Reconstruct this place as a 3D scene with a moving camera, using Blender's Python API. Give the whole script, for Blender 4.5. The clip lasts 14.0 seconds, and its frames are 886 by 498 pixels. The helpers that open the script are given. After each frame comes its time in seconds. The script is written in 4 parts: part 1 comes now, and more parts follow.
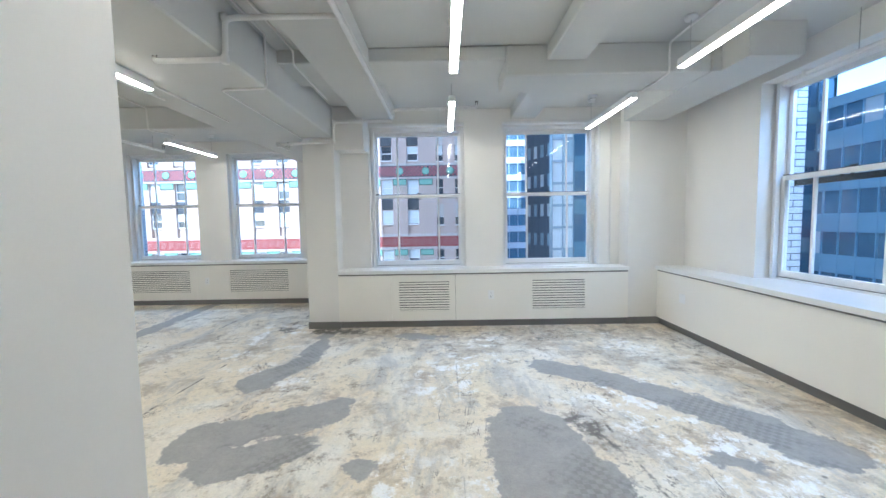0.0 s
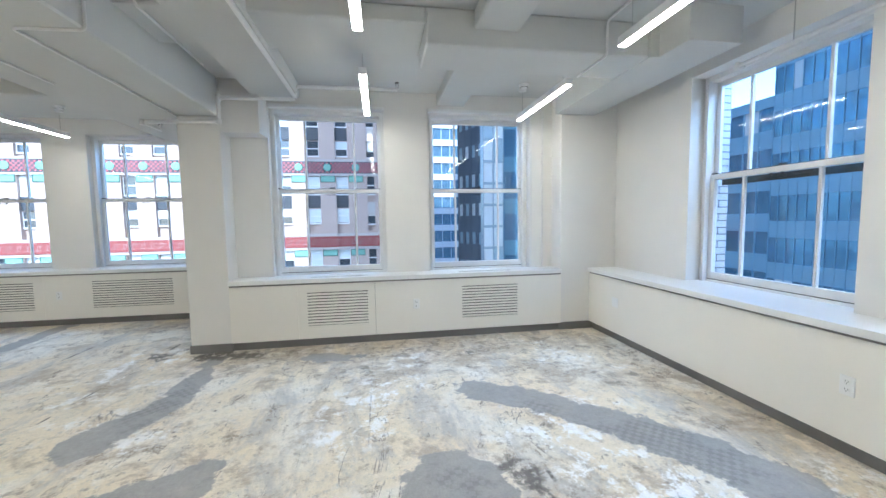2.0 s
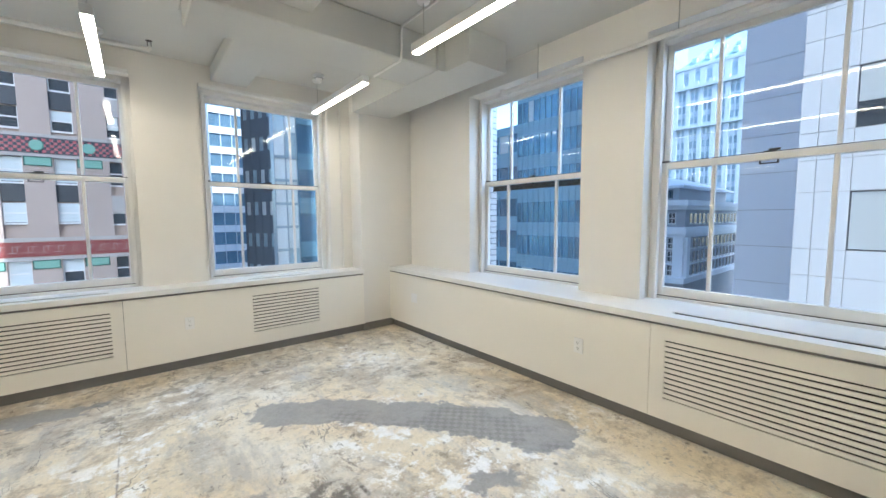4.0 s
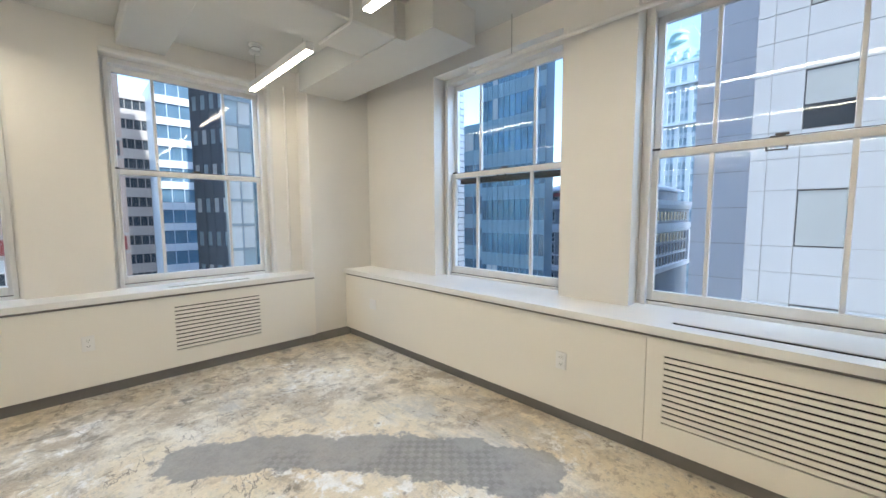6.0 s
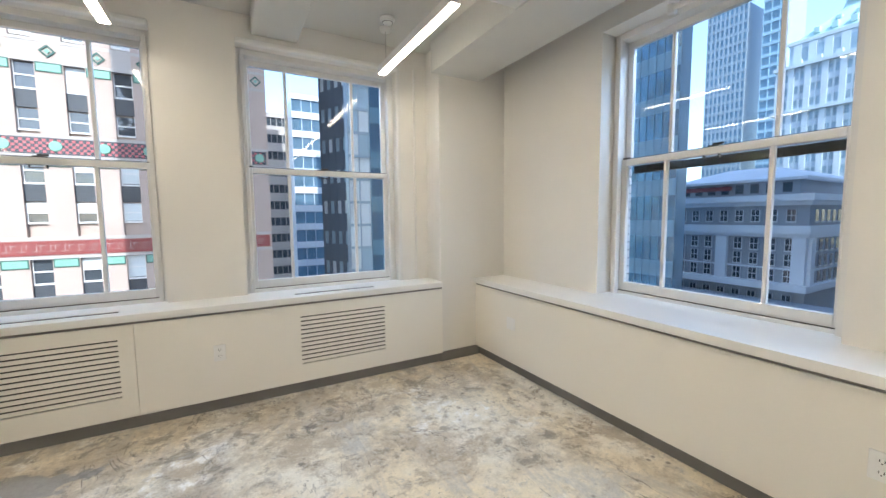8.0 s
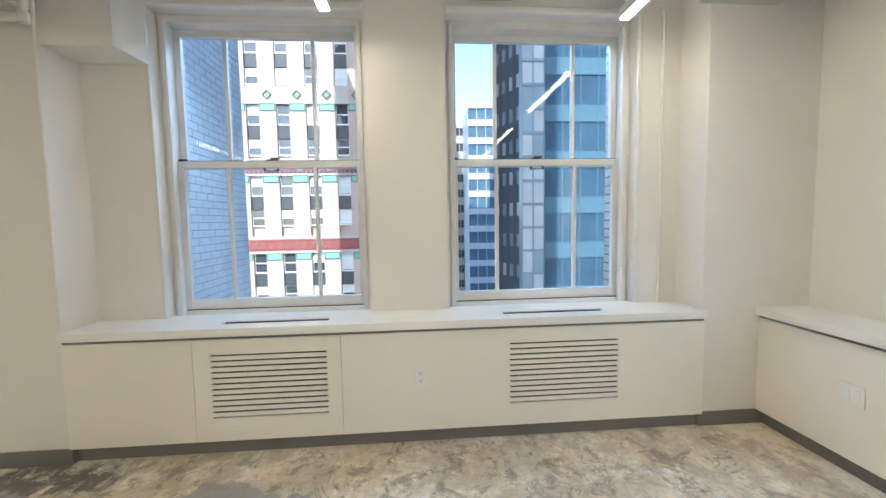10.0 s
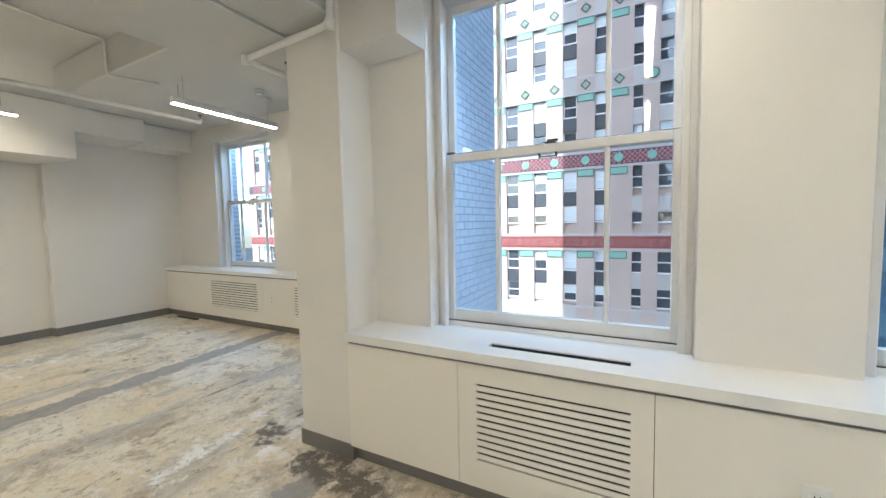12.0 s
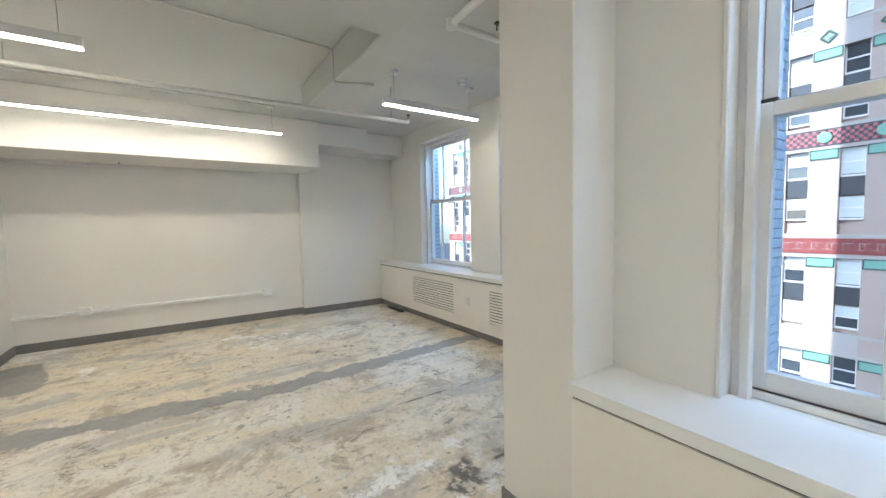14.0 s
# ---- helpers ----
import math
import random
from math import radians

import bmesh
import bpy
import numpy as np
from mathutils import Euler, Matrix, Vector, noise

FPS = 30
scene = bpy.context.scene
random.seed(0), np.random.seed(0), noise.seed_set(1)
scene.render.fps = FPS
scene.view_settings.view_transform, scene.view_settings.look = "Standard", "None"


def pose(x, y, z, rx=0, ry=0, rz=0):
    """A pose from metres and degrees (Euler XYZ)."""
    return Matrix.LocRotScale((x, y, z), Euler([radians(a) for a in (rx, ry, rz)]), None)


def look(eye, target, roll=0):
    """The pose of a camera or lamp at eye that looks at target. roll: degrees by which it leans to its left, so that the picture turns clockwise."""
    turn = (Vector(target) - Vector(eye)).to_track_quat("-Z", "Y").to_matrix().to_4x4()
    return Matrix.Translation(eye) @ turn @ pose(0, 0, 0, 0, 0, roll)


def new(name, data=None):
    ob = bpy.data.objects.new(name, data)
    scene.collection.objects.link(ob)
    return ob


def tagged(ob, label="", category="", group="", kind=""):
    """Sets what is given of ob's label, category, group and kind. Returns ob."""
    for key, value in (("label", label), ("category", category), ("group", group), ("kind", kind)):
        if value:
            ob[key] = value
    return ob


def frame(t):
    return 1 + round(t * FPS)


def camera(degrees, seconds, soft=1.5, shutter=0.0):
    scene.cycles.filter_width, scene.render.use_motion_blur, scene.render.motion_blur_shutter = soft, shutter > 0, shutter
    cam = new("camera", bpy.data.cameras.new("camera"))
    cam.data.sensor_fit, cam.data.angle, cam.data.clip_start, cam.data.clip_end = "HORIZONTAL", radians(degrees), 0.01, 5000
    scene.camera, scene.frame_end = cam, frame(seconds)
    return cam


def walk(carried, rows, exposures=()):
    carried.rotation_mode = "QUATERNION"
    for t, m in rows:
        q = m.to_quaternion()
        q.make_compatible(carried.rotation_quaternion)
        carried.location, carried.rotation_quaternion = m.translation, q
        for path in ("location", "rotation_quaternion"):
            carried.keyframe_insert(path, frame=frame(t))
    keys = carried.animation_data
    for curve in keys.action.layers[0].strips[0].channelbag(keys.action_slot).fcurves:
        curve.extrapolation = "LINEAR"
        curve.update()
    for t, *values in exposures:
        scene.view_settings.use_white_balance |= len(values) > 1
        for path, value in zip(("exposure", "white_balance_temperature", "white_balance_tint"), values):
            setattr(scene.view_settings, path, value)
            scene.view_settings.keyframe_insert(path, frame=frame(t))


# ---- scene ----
cam = camera(98.7, 14.0)
ROWS = [
    (0.0, 0.010, -0.031, 1.503, 0.38, -4.06, 1.03),
    (0.5, 0.003, 0.163, 1.505, 0.70, -4.21, 0.96),
    (1.0, 0.021, 0.325, 1.502, 0.72, -4.18, 0.99),
    (1.5, 0.104, 0.496, 1.491, -2.72, -4.26, 0.96),
    (2.0, 0.207, 0.623, 1.505, -9.51, -4.37, 0.87),
    (2.5, 0.231, 0.680, 1.506, -17.98, -4.40, 0.75),
    (3.0, 0.231, 0.696, 1.505, -26.33, -4.47, 0.64),
    (3.5, 0.226, 0.738, 1.499, -33.41, -4.56, 0.54),
    (4.0, 0.248, 0.791, 1.498, -39.18, -4.65, 0.43),
    (6.5, 0.692, 1.332, 1.475, -44.45, -5.01, 0.35),
    (7.0, 0.759, 1.544, 1.475, -41.30, -5.02, 0.37),
    (7.5, 0.770, 1.783, 1.478, -35.10, -4.98, 0.46),
    (10.0, 0.626, 2.910, 1.465, -4.18, -4.14, 1.02),
    (10.5, 0.509, 3.095, 1.465, 4.03, -4.14, 1.07),
    (11.0, 0.365, 3.246, 1.478, 12.96, -3.98, 1.09),
    (11.5, 0.240, 3.395, 1.480, 20.96, -3.96, 1.24),
    (12.0, 0.088, 3.569, 1.487, 27.89, -3.88, 1.24),
    (12.5, -0.078, 3.683, 1.495, 34.36, -3.83, 1.16),
    (13.0, -0.242, 3.814, 1.495, 40.46, -3.80, 1.23),
    (13.5, -0.389, 3.943, 1.504, 47.47, -3.77, 1.27),
    (14.0, -0.531, 3.996, 1.504, 55.57, -3.63, 1.23),
]
walk(cam, [(t, pose(x, y, z, 90 + pitch, roll, yaw)) for t, x, y, z, yaw, pitch, roll in ROWS],
     exposures=[(0.0, 2.16, 5100, 9), (2.0, 2.14, 5150, 9), (4.0, 2.06, 5800, 9), (7.5, 1.88, 6100, 12), (10.5, 1.98, 6000, 9), (12.0, 2.08, 5900, 9), (14.0, 2.12, 5600, 9)])

# ---------------------------------------------------------------- world and sun
SUN_UP, SUN_FROM = 42, 190  # degrees above the horizon, and clockwise from north
world = bpy.data.worlds.new("sky")
scene.world = world
world.use_nodes = True
wn = world.node_tree.nodes
sky = wn.new("ShaderNodeTexSky")
sky.sky_type, sky.sun_disc = "NISHITA", False
sky.sun_elevation, sky.sun_rotation = radians(SUN_UP), radians(SUN_FROM)
sky.air_density, sky.dust_density = 1.0, 1.4
wn["Background"].inputs["Strength"].default_value = 0.15
world.node_tree.links.new(sky.outputs[0], wn["Background"].inputs["Color"])
sun = new("sun", bpy.data.lights.new("sun", "SUN"))
sun.data.energy, sun.data.angle, sun.data.color = 2.0, radians(0.5), (1.0, 0.95, 0.88)
sun_way = Vector((math.sin(radians(SUN_FROM)), math.cos(radians(SUN_FROM)), math.tan(radians(SUN_UP))))
sun.matrix_world = look(sun_way * 60, (0, 0, 0))
LAMP = 10.5


def sky_fill(eye, target, width):
    """Unseen area lamp added outside a window's head for the sky's steep light."""
    ob = new("sky_fill", bpy.data.lights.new("sky_fill", "AREA"))
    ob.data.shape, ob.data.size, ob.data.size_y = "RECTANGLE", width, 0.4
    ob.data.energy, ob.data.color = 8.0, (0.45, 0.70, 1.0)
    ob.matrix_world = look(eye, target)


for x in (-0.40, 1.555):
    sky_fill((x, 6.30, 3.22), (x, 5.50, 1.6), 1.3)
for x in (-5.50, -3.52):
    sky_fill((x, 8.10, 3.22), (x, 7.30, 1.6), 1.3)
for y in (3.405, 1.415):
    sky_fill((4.12, y, 3.22), (3.25, y, 1.6), 1.3)


# ---------------------------------------------------------------- materials
def material(name, colour, rough=0.6, metal=0.0, vary=0.06, scale=3.0, fine=60.0, bump=0.05, spec=0.4):
    """Paint, metal or stone: broad and fine variation of the colour and a fine relief."""
    m = bpy.data.materials.new(name)
    m.use_nodes = True
    n, l = m.node_tree.nodes, m.node_tree.links
    b = n["Principled BSDF"]
    b.inputs["Roughness"].default_value, b.inputs["Metallic"].default_value = rough, metal
    b.inputs["Specular IOR Level"].default_value = spec
    geo = n.new("ShaderNodeNewGeometry")
    broad, grain = n.new("ShaderNodeTexNoise"), n.new("ShaderNodeTexNoise")
    broad.inputs["Scale"].default_value, broad.inputs["Detail"].default_value = scale, 4
    grain.inputs["Scale"].default_value, grain.inputs["Detail"].default_value = fine, 3
    for t in (broad, grain):
        l.new(geo.outputs["Position"], t.inputs["Vector"])
    add = n.new("ShaderNodeMath")
    add.operation = "MULTIPLY_ADD"
    add.inputs[1].default_value = 0.35
    l.new(grain.outputs["Fac"], add.inputs[0])
    l.new(broad.outputs["Fac"], add.inputs[2])
    ramp = n.new("ShaderNodeMapRange")
    ramp.inputs["From Min"].default_value, ramp.inputs["From Max"].default_value = 0.35, 1.0
    ramp.inputs["To Min"].default_value, ramp.inputs["To Max"].default_value = 1 - vary, 1 + vary
    l.new(add.outputs[0], ramp.inputs["Value"])
    mul = n.new("ShaderNodeVectorMath")
    mul.operation = "SCALE"
    mul.inputs[0].default_value = colour
    l.new(ramp.outputs[0], mul.inputs["Scale"])
    l.new(mul.outputs[0], b.inputs["Base Color"])
    if bump:
        bp = n.new("ShaderNodeBump")
        bp.inputs["Strength"].default_value, bp.inputs["Distance"].default_value = bump, 0.01
        l.new(grain.outputs["Fac"], bp.inputs["Height"])
        l.new(bp.outputs[0], b.inputs["Normal"])
    return m


def glowing(name, colour, strength):
    m = bpy.data.materials.new(name)
    m.use_nodes = True
    b = m.node_tree.nodes["Principled BSDF"]
    b.inputs["Base Color"].default_value = (0.8, 0.8, 0.8, 1)
    b.inputs["Emission Color"].default_value, b.inputs["Emission Strength"].default_value = (*colour, 1), strength
    return m


def clear_glass(name, tint, gloss=1.0):
    """A pane: straight through, with more gloss at a slant."""
    m = bpy.data.materials.new(name)
    m.use_nodes = True
    n, l = m.node_tree.nodes, m.node_tree.links
    n.remove(n["Principled BSDF"])
    through_, shine, mix = n.new("ShaderNodeBsdfTransparent"), n.new("ShaderNodeBsdfGlossy"), n.new("ShaderNodeMixShader")
    face, power, gain = n.new("ShaderNodeLayerWeight"), n.new("ShaderNodeMath"), n.new("ShaderNodeMath")
    face.inputs["Blend"].default_value = 0.5
    power.operation, power.inputs[1].default_value = "POWER", 5.0
    gain.operation, gain.inputs[1].default_value, gain.inputs[2].default_value = "MULTIPLY_ADD", 0.9, 0.045
    through_.inputs["Color"].default_value = (*tint, 1)
    shine.inputs["Roughness"].default_value = 0.015
    shine.inputs["Color"].default_value = (gloss, gloss, gloss, 1)
    l.new(face.outputs["Facing"], power.inputs[0])
    l.new(power.outputs[0], gain.inputs[0])
    l.new(gain.outputs[0], mix.inputs[0])
    l.new(through_.outputs[0], mix.inputs[1])
    l.new(shine.outputs[0], mix.inputs[2])
    l.new(mix.outputs[0], n["Material Output"].inputs["Surface"])
    return m


def curtain_glass(name, colour, mirror=0.55, rough=0.05, wobble=0.25):
    """Coated facade glass: half mirror, each pane set a little differently, with uneven sheets."""
    m = material(name, colour, rough, mirror, vary=0.3, scale=0.3, fine=2.0, bump=0, spec=0.8)
    n, l = m.node_tree.nodes, m.node_tree.links
    info, pos = n.new("ShaderNodeObjectInfo"), n.new("ShaderNodeNewGeometry")
    wave, shift, bp = n.new("ShaderNodeTexNoise"), n.new("ShaderNodeVectorMath"), n.new("ShaderNodeBump")
    wave.inputs["Scale"].default_value, wave.inputs["Detail"].default_value = 0.55, 1.5
    shift.operation, shift.inputs[1].default_value = "MULTIPLY_ADD", (40.0, 40.0, 40.0)
    l.new(info.outputs["Random"], shift.inputs[0])
    l.new(pos.outputs["Position"], shift.inputs[2])
    l.new(shift.outputs[0], wave.inputs["Vector"])
    bp.inputs["Strength"].default_value, bp.inputs["Distance"].default_value = wobble, 0.25
    l.new(wave.outputs["Fac"], bp.inputs["Height"])
    l.new(bp.outputs[0], n["Principled BSDF"].inputs["Normal"])
    return m


def concrete_floor():
    """Stripped slab: pale screed, brown glue residue, grey skim-coat repairs with ragged edges, dark saw-cut lines."""
    m = bpy.data.materials.new("stripped_concrete")
    m.use_nodes = True
    n, l = m.node_tree.nodes, m.node_tree.links
    b = n["Principled BSDF"]
    pos = n.new("ShaderNodeNewGeometry").outputs["Position"]

    def noise_(scale, detail=6, rough=0.6, dist=0.0, vec=pos):
        t = n.new("ShaderNodeTexNoise")
        t.inputs["Scale"].default_value, t.inputs["Detail"].default_value = scale, detail
        t.inputs["Roughness"].default_value, t.inputs["Distortion"].default_value = rough, dist
        l.new(vec, t.inputs["Vector"])
        return t.outputs["Fac"]

    def mth(op, a, c=None, d=None):
        t = n.new("ShaderNodeMath")
        t.operation = op
        for i, v in enumerate((a, c, d)):
            if v is None:
                continue
            if isinstance(v, (int, float)):
                t.inputs[i].default_value = v
            else:
                l.new(v, t.inputs[i])
        return t.outputs[0]

    def step(v, lo, hi):
        t = n.new("ShaderNodeMapRange")
        t.interpolation_type = "SMOOTHSTEP"
        t.inputs["From Min"].default_value, t.inputs["From Max"].default_value = lo, hi
        l.new(v, t.inputs["Value"])
        return t.outputs[0]

    def blend(fac, a, c):
        t = n.new("ShaderNodeMix")
        t.data_type = "RGBA"
        l.new(fac, t.inputs["Factor"])
        for sock, v in ((t.inputs["A"], a), (t.inputs["B"], c)):
            if isinstance(v, tuple):
                sock.default_value = (*v, 1)
            else:
                l.new(v, sock)
        return t.outputs["Result"]

    sep = n.new("ShaderNodeSeparateXYZ")
    l.new(pos, sep.inputs[0])
    X, Y = sep.outputs[0], sep.outputs[1]

    def capsule(x0, y0, x1, y1, r0, r1):
        """Distance to a tapered stroke, in metres; below zero inside."""
        dx, dy = x1 - x0, y1 - y0
        k = dx * dx + dy * dy
        px, py = mth("SUBTRACT", X, x0), mth("SUBTRACT", Y, y0)
        h = mth("MULTIPLY_ADD", py, dy / k, mth("MULTIPLY", px, dx / k))
        c = n.new("ShaderNodeClamp")
        l.new(h, c.inputs[0])
        h = c.outputs[0]
        ex, ey = mth("MULTIPLY_ADD", h, -dx, px), mth("MULTIPLY_ADD", h, -dy, py)
        d = mth("SQRT", mth("ADD", mth("MULTIPLY", ex, ex), mth("MULTIPLY", ey, ey)))
        return mth("SUBTRACT", d, mth("MULTIPLY_ADD", h, r1 - r0, r0))

    ragged = mth("MULTIPLY_ADD", mth("SUBTRACT", noise_(3.2, 8, 0.66), 0.5), 0.75, mth("MULTIPLY", mth("SUBTRACT", noise_(14, 5), 0.5), 0.12))

    def patch(strokes, soft_=0.03, rag=1.0):
        d = None
        for s in strokes:
            c = capsule(*s)
            d = c if d is None else mth("MINIMUM", d, c)
        return step(mth("MULTIPLY_ADD", ragged, rag, d), soft_, -soft_)

    # pale screed with tan areas
    stretch = n.new("ShaderNodeVectorMath")
    stretch.operation = "MULTIPLY"
    stretch.inputs[1].default_value = (1.0, 0.35, 1.0)
    l.new(pos, stretch.inputs[0])
    swept = stretch.outputs[0]
    tone = noise_(0.9, 6, 0.62, 0.6)
    col = blend(step(tone, 0.36, 0.60), SCREED_PALE, SCREED_TAN)
    col = blend(mth("MULTIPLY", patch(TANNED, 0.25, 1.6), 0.75), col, SCREED_TAN)
    # grey film and brown glue, in sweeps and blots
    col = blend(mth("MULTIPLY", step(noise_(2.6, 9, 0.72, 0.5, swept), 0.47, 0.63), 0.8), col, SCREED_GREY)
    col = blend(mth("MULTIPLY", step(noise_(1.9, 10, 0.74, 0.4), 0.52, 0.62), 0.85), col, SCREED_BROWN)
    col = blend(mth("MULTIPLY", step(noise_(7.5, 12, 0.8), 0.54, 0.62), 0.75), col, SCREED_BROWN)
    col = blend(mth("MULTIPLY", step(noise_(19, 8, 0.75, 0.3), 0.55, 0.63), 0.65), col, SCREED_GREY)
    # dark blots of old adhesive, clustered
    blots = mth("MULTIPLY", step(noise_(5.2, 12, 0.82, 0.3), 0.535, 0.60), step(noise_(1.1, 4, 0.6), 0.44, 0.58))
    col = blend(mth("MULTIPLY", blots, 0.8), col, SCREED_UMBER)
    flecks = mth("MULTIPLY", step(noise_(26, 6, 0.8), 0.60, 0.66), step(noise_(2.0, 5, 0.65), 0.48, 0.6))
    col = blend(mth("MULTIPLY", flecks, 0.8), col, SCREED_DARK)
    # white plaster smears
    smear = mth("MULTIPLY", step(noise_(4.1, 10, 0.78, 0.2), 0.50, 0.58), mth("MAXIMUM", patch(WASHED, 0.25, 1.6), step(noise_(0.7, 3), 0.52, 0.66)))
    col = blend(smear, col, SCREED_WHITE)
    # worn bands where the old carpet strip lay
    for strokes in MARGINS:
        col = blend(mth("MULTIPLY", patch([strokes], 0.12, 1.3), mth("MULTIPLY", step(noise_(4.5, 9, 0.74), 0.38, 0.60), 0.75)), col, SCREED_BROWN)
        col = blend(mth("MULTIPLY", patch([strokes], 0.12, 1.3), mth("MULTIPLY", step(noise_(5.5, 11, 0.76, 0.5), 0.51, 0.60), 0.55)), col, SCREED_DARK)
    # scratches and dark specks
    vor = n.new("ShaderNodeTexVoronoi")
    vor.inputs["Scale"].default_value = 9.0
    l.new(pos, vor.inputs["Vector"])
    specks = mth("MULTIPLY", step(vor.outputs["Distance"], 0.18, 0.06), step(noise_(1.7, 3), 0.50, 0.58))
    col = blend(mth("MULTIPLY", specks, 0.7), col, SCREED_DARK)
    veins = mth("ABSOLUTE", mth("SUBTRACT", noise_(1.8, 7, 0.6, 0.8, swept), 0.5))
    col = blend(mth("MULTIPLY", mth("MULTIPLY", step(veins, 0.006, 0.001), step(noise_(2.2, 4), 0.46, 0.58)), 0.7), col, SCREED_DARK)
    # grey repairs
    grey = None
    for group_ in REPAIRS:
        g = patch(group_, 0.015, 0.6)
        grey = g if grey is None else mth("MAXIMUM", grey, g)
    wave = n.new("ShaderNodeTexChecker")
    wave.inputs["Scale"].default_value = 26.0
    l.new(pos, wave.inputs["Vector"])
    wave.inputs["Color1"].default_value, wave.inputs["Color2"].default_value = (*REPAIR_A, 1), (*REPAIR_B, 1)
    grey_col = blend(step(noise_(1.6, 4), 0.5, 0.6), blend(noise_(8, 6), REPAIR_A, REPAIR_C), wave.outputs["Color"])
    col = blend(mth("MULTIPLY", grey, mth("MULTIPLY_ADD", noise_(5.0, 7, 0.7), 0.4, 0.72)), col, grey_col)
    dark = patch(DAMP, 0.04, 0.8)
    col = blend(mth("MULTIPLY", mth("MULTIPLY", dark, step(noise_(9, 7, 0.7), 0.40, 0.52)), 0.9), col, SCREED_DARK)
    # saw cuts
    for c in CUTS:
        line = step(mth("MULTIPLY_ADD", ragged, 0.06, capsule(*c)), 0.008, -0.008)
        col = blend(mth("MULTIPLY", line, step(noise_(4, 4), 0.46, 0.60)), col, SCREED_DARK)
    grain = noise_(70, 4, 0.7)
    shade = n.new("ShaderNodeVectorMath")
    shade.operation = "SCALE"
    l.new(col, shade.inputs[0])
    l.new(mth("MULTIPLY_ADD", grain, 0.5, mth("MULTIPLY_ADD", noise_(22, 6, 0.7), 0.5, 0.68)), shade.inputs["Scale"])
    l.new(shade.outputs[0], b.inputs["Base Color"])
    rough = n.new("ShaderNodeMapRange")
    rough.inputs["To Min"].default_value, rough.inputs["To Max"].default_value = 0.38, 0.75
    l.new(noise_(3.5, 5), rough.inputs["Value"])
    l.new(rough.outputs[0], b.inputs["Roughness"])
    bp = n.new("ShaderNodeBump")
    bp.inputs["Strength"].default_value, bp.inputs["Distance"].default_value = 0.35, 0.01
    l.new(mth("ADD", mth("MULTIPLY", grain, 0.3), mth("ADD", noise_(11, 8, 0.7), mth("MULTIPLY", grey, 0.5))), bp.inputs["Height"])
    l.new(bp.outputs[0], b.inputs["Normal"])
    return m


SCREED_PALE, SCREED_TAN, SCREED_BROWN = (0.70, 0.67, 0.60), (0.66, 0.58, 0.44), (0.38, 0.32, 0.24)
SCREED_GREY, SCREED_WHITE, SCREED_DARK = (0.40, 0.39, 0.37), (0.78, 0.78, 0.77), (0.10, 0.09, 0.08)
SCREED_UMBER = (0.21, 0.17, 0.125)
REPAIR_A, REPAIR_B, REPAIR_C = (0.25, 0.245, 0.24), (0.20, 0.197, 0.19), (0.31, 0.302, 0.29)
REPAIRS = [
    [(-1.75, 2.50, -0.98, 2.88, 0.22, 0.20), (-0.98, 2.88, -0.88, 3.08, 0.18, 0.10), (-1.45, 2.26, -1.10, 2.40, 0.20, 0.20)],
    [(-0.58, 2.22, -0.55, 2.14, 0.07, 0.07)],
    [(-1.82, 3.50, -1.58, 4.15, 0.21, 0.14), (-1.58, 4.15, -1.62, 5.10, 0.14, 0.08)],
    [(0.58, 2.65, 0.70, 1.7, 0.30, 0.42)],
    [(1.02, 3.84, 1.58, 3.38, 0.20, 0.17), (1.58, 3.38, 2.06, 2.88, 0.17, 0.22), (2.06, 2.88, 2.38, 2.32, 0.22, 0.23)],
    [(-4.6, 2.4, -4.30, 4.6, 0.15, 0.13), (-4.30, 4.6, -4.45, 7.1, 0.13, 0.11)],
    [(-6.5, 2.4, -5.8, 2.62, 0.26, 0.15)],
    [(1.72, 2.24, 1.80, 2.18, 0.10, 0.10)],
    [(-0.55, 4.92, -0.05, 4.88, 0.13, 0.10)],
]
# Tan stains; the fourth stroke paints the bay lamp's yellow on the floor.
TANNED = [(2.55, 4.2, 2.75, 1.6, 0.22, 0.2), (-0.1, 2.9, 0.6, 3.9, 0.2, 0.25), (-2.9, 2.2, -2.3, 5.2, 0.45, 0.4), (-6.0, 3.0, -5.0, 6.0, 0.5, 0.5), (2.6, 4.6, 2.7, 2.6, 0.15, 0.15)]
WASHED = [(1.35, 3.1, 1.9, 1.9, 0.35, 0.4), (0.0, 3.4, 0.4, 4.6, 0.35, 0.3), (-0.2, 2.0, -0.1, 1.4, 0.3, 0.3), (-2.6, 5.4, -2.4, 4.4, 0.2, 0.2)]
DAMP = [(1.0, 2.75, 1.15, 2.25, 0.07, 0.05), (-1.7, 5.25, -1.3, 5.15, 0.16, 0.08), (-2.25, 5.3, -2.0, 5.7, 0.10, 0.05)]
MARGINS = [(1.3, 4.5, 2.6, 3.7, 0.28, 0.22), (-0.3, 4.35, 1.0, 4.5, 0.15, 0.25), (-1.6, 5.0, 2.6, 4.95, 0.38, 0.36), (-2.3, 5.6, -2.1, 6.9, 0.1, 0.1), (2.85, 5.0, 2.9, 1.0, 0.02, 0.02), (-3.2, 6.7, -2.1, 6.8, 0.3, 0.3)]
CUTS = [(-2.5, 2.2, -2.23, 6.9, 0.010, 0.010), (0.09, 1.2, 0.10, 5.2, 0.001, 0.001), (1.15, 3.02, 1.2, 1.5, 0.012, 0.012), (-3.4, 2.4, -3.3, 7.0, 0.006, 0.006)]

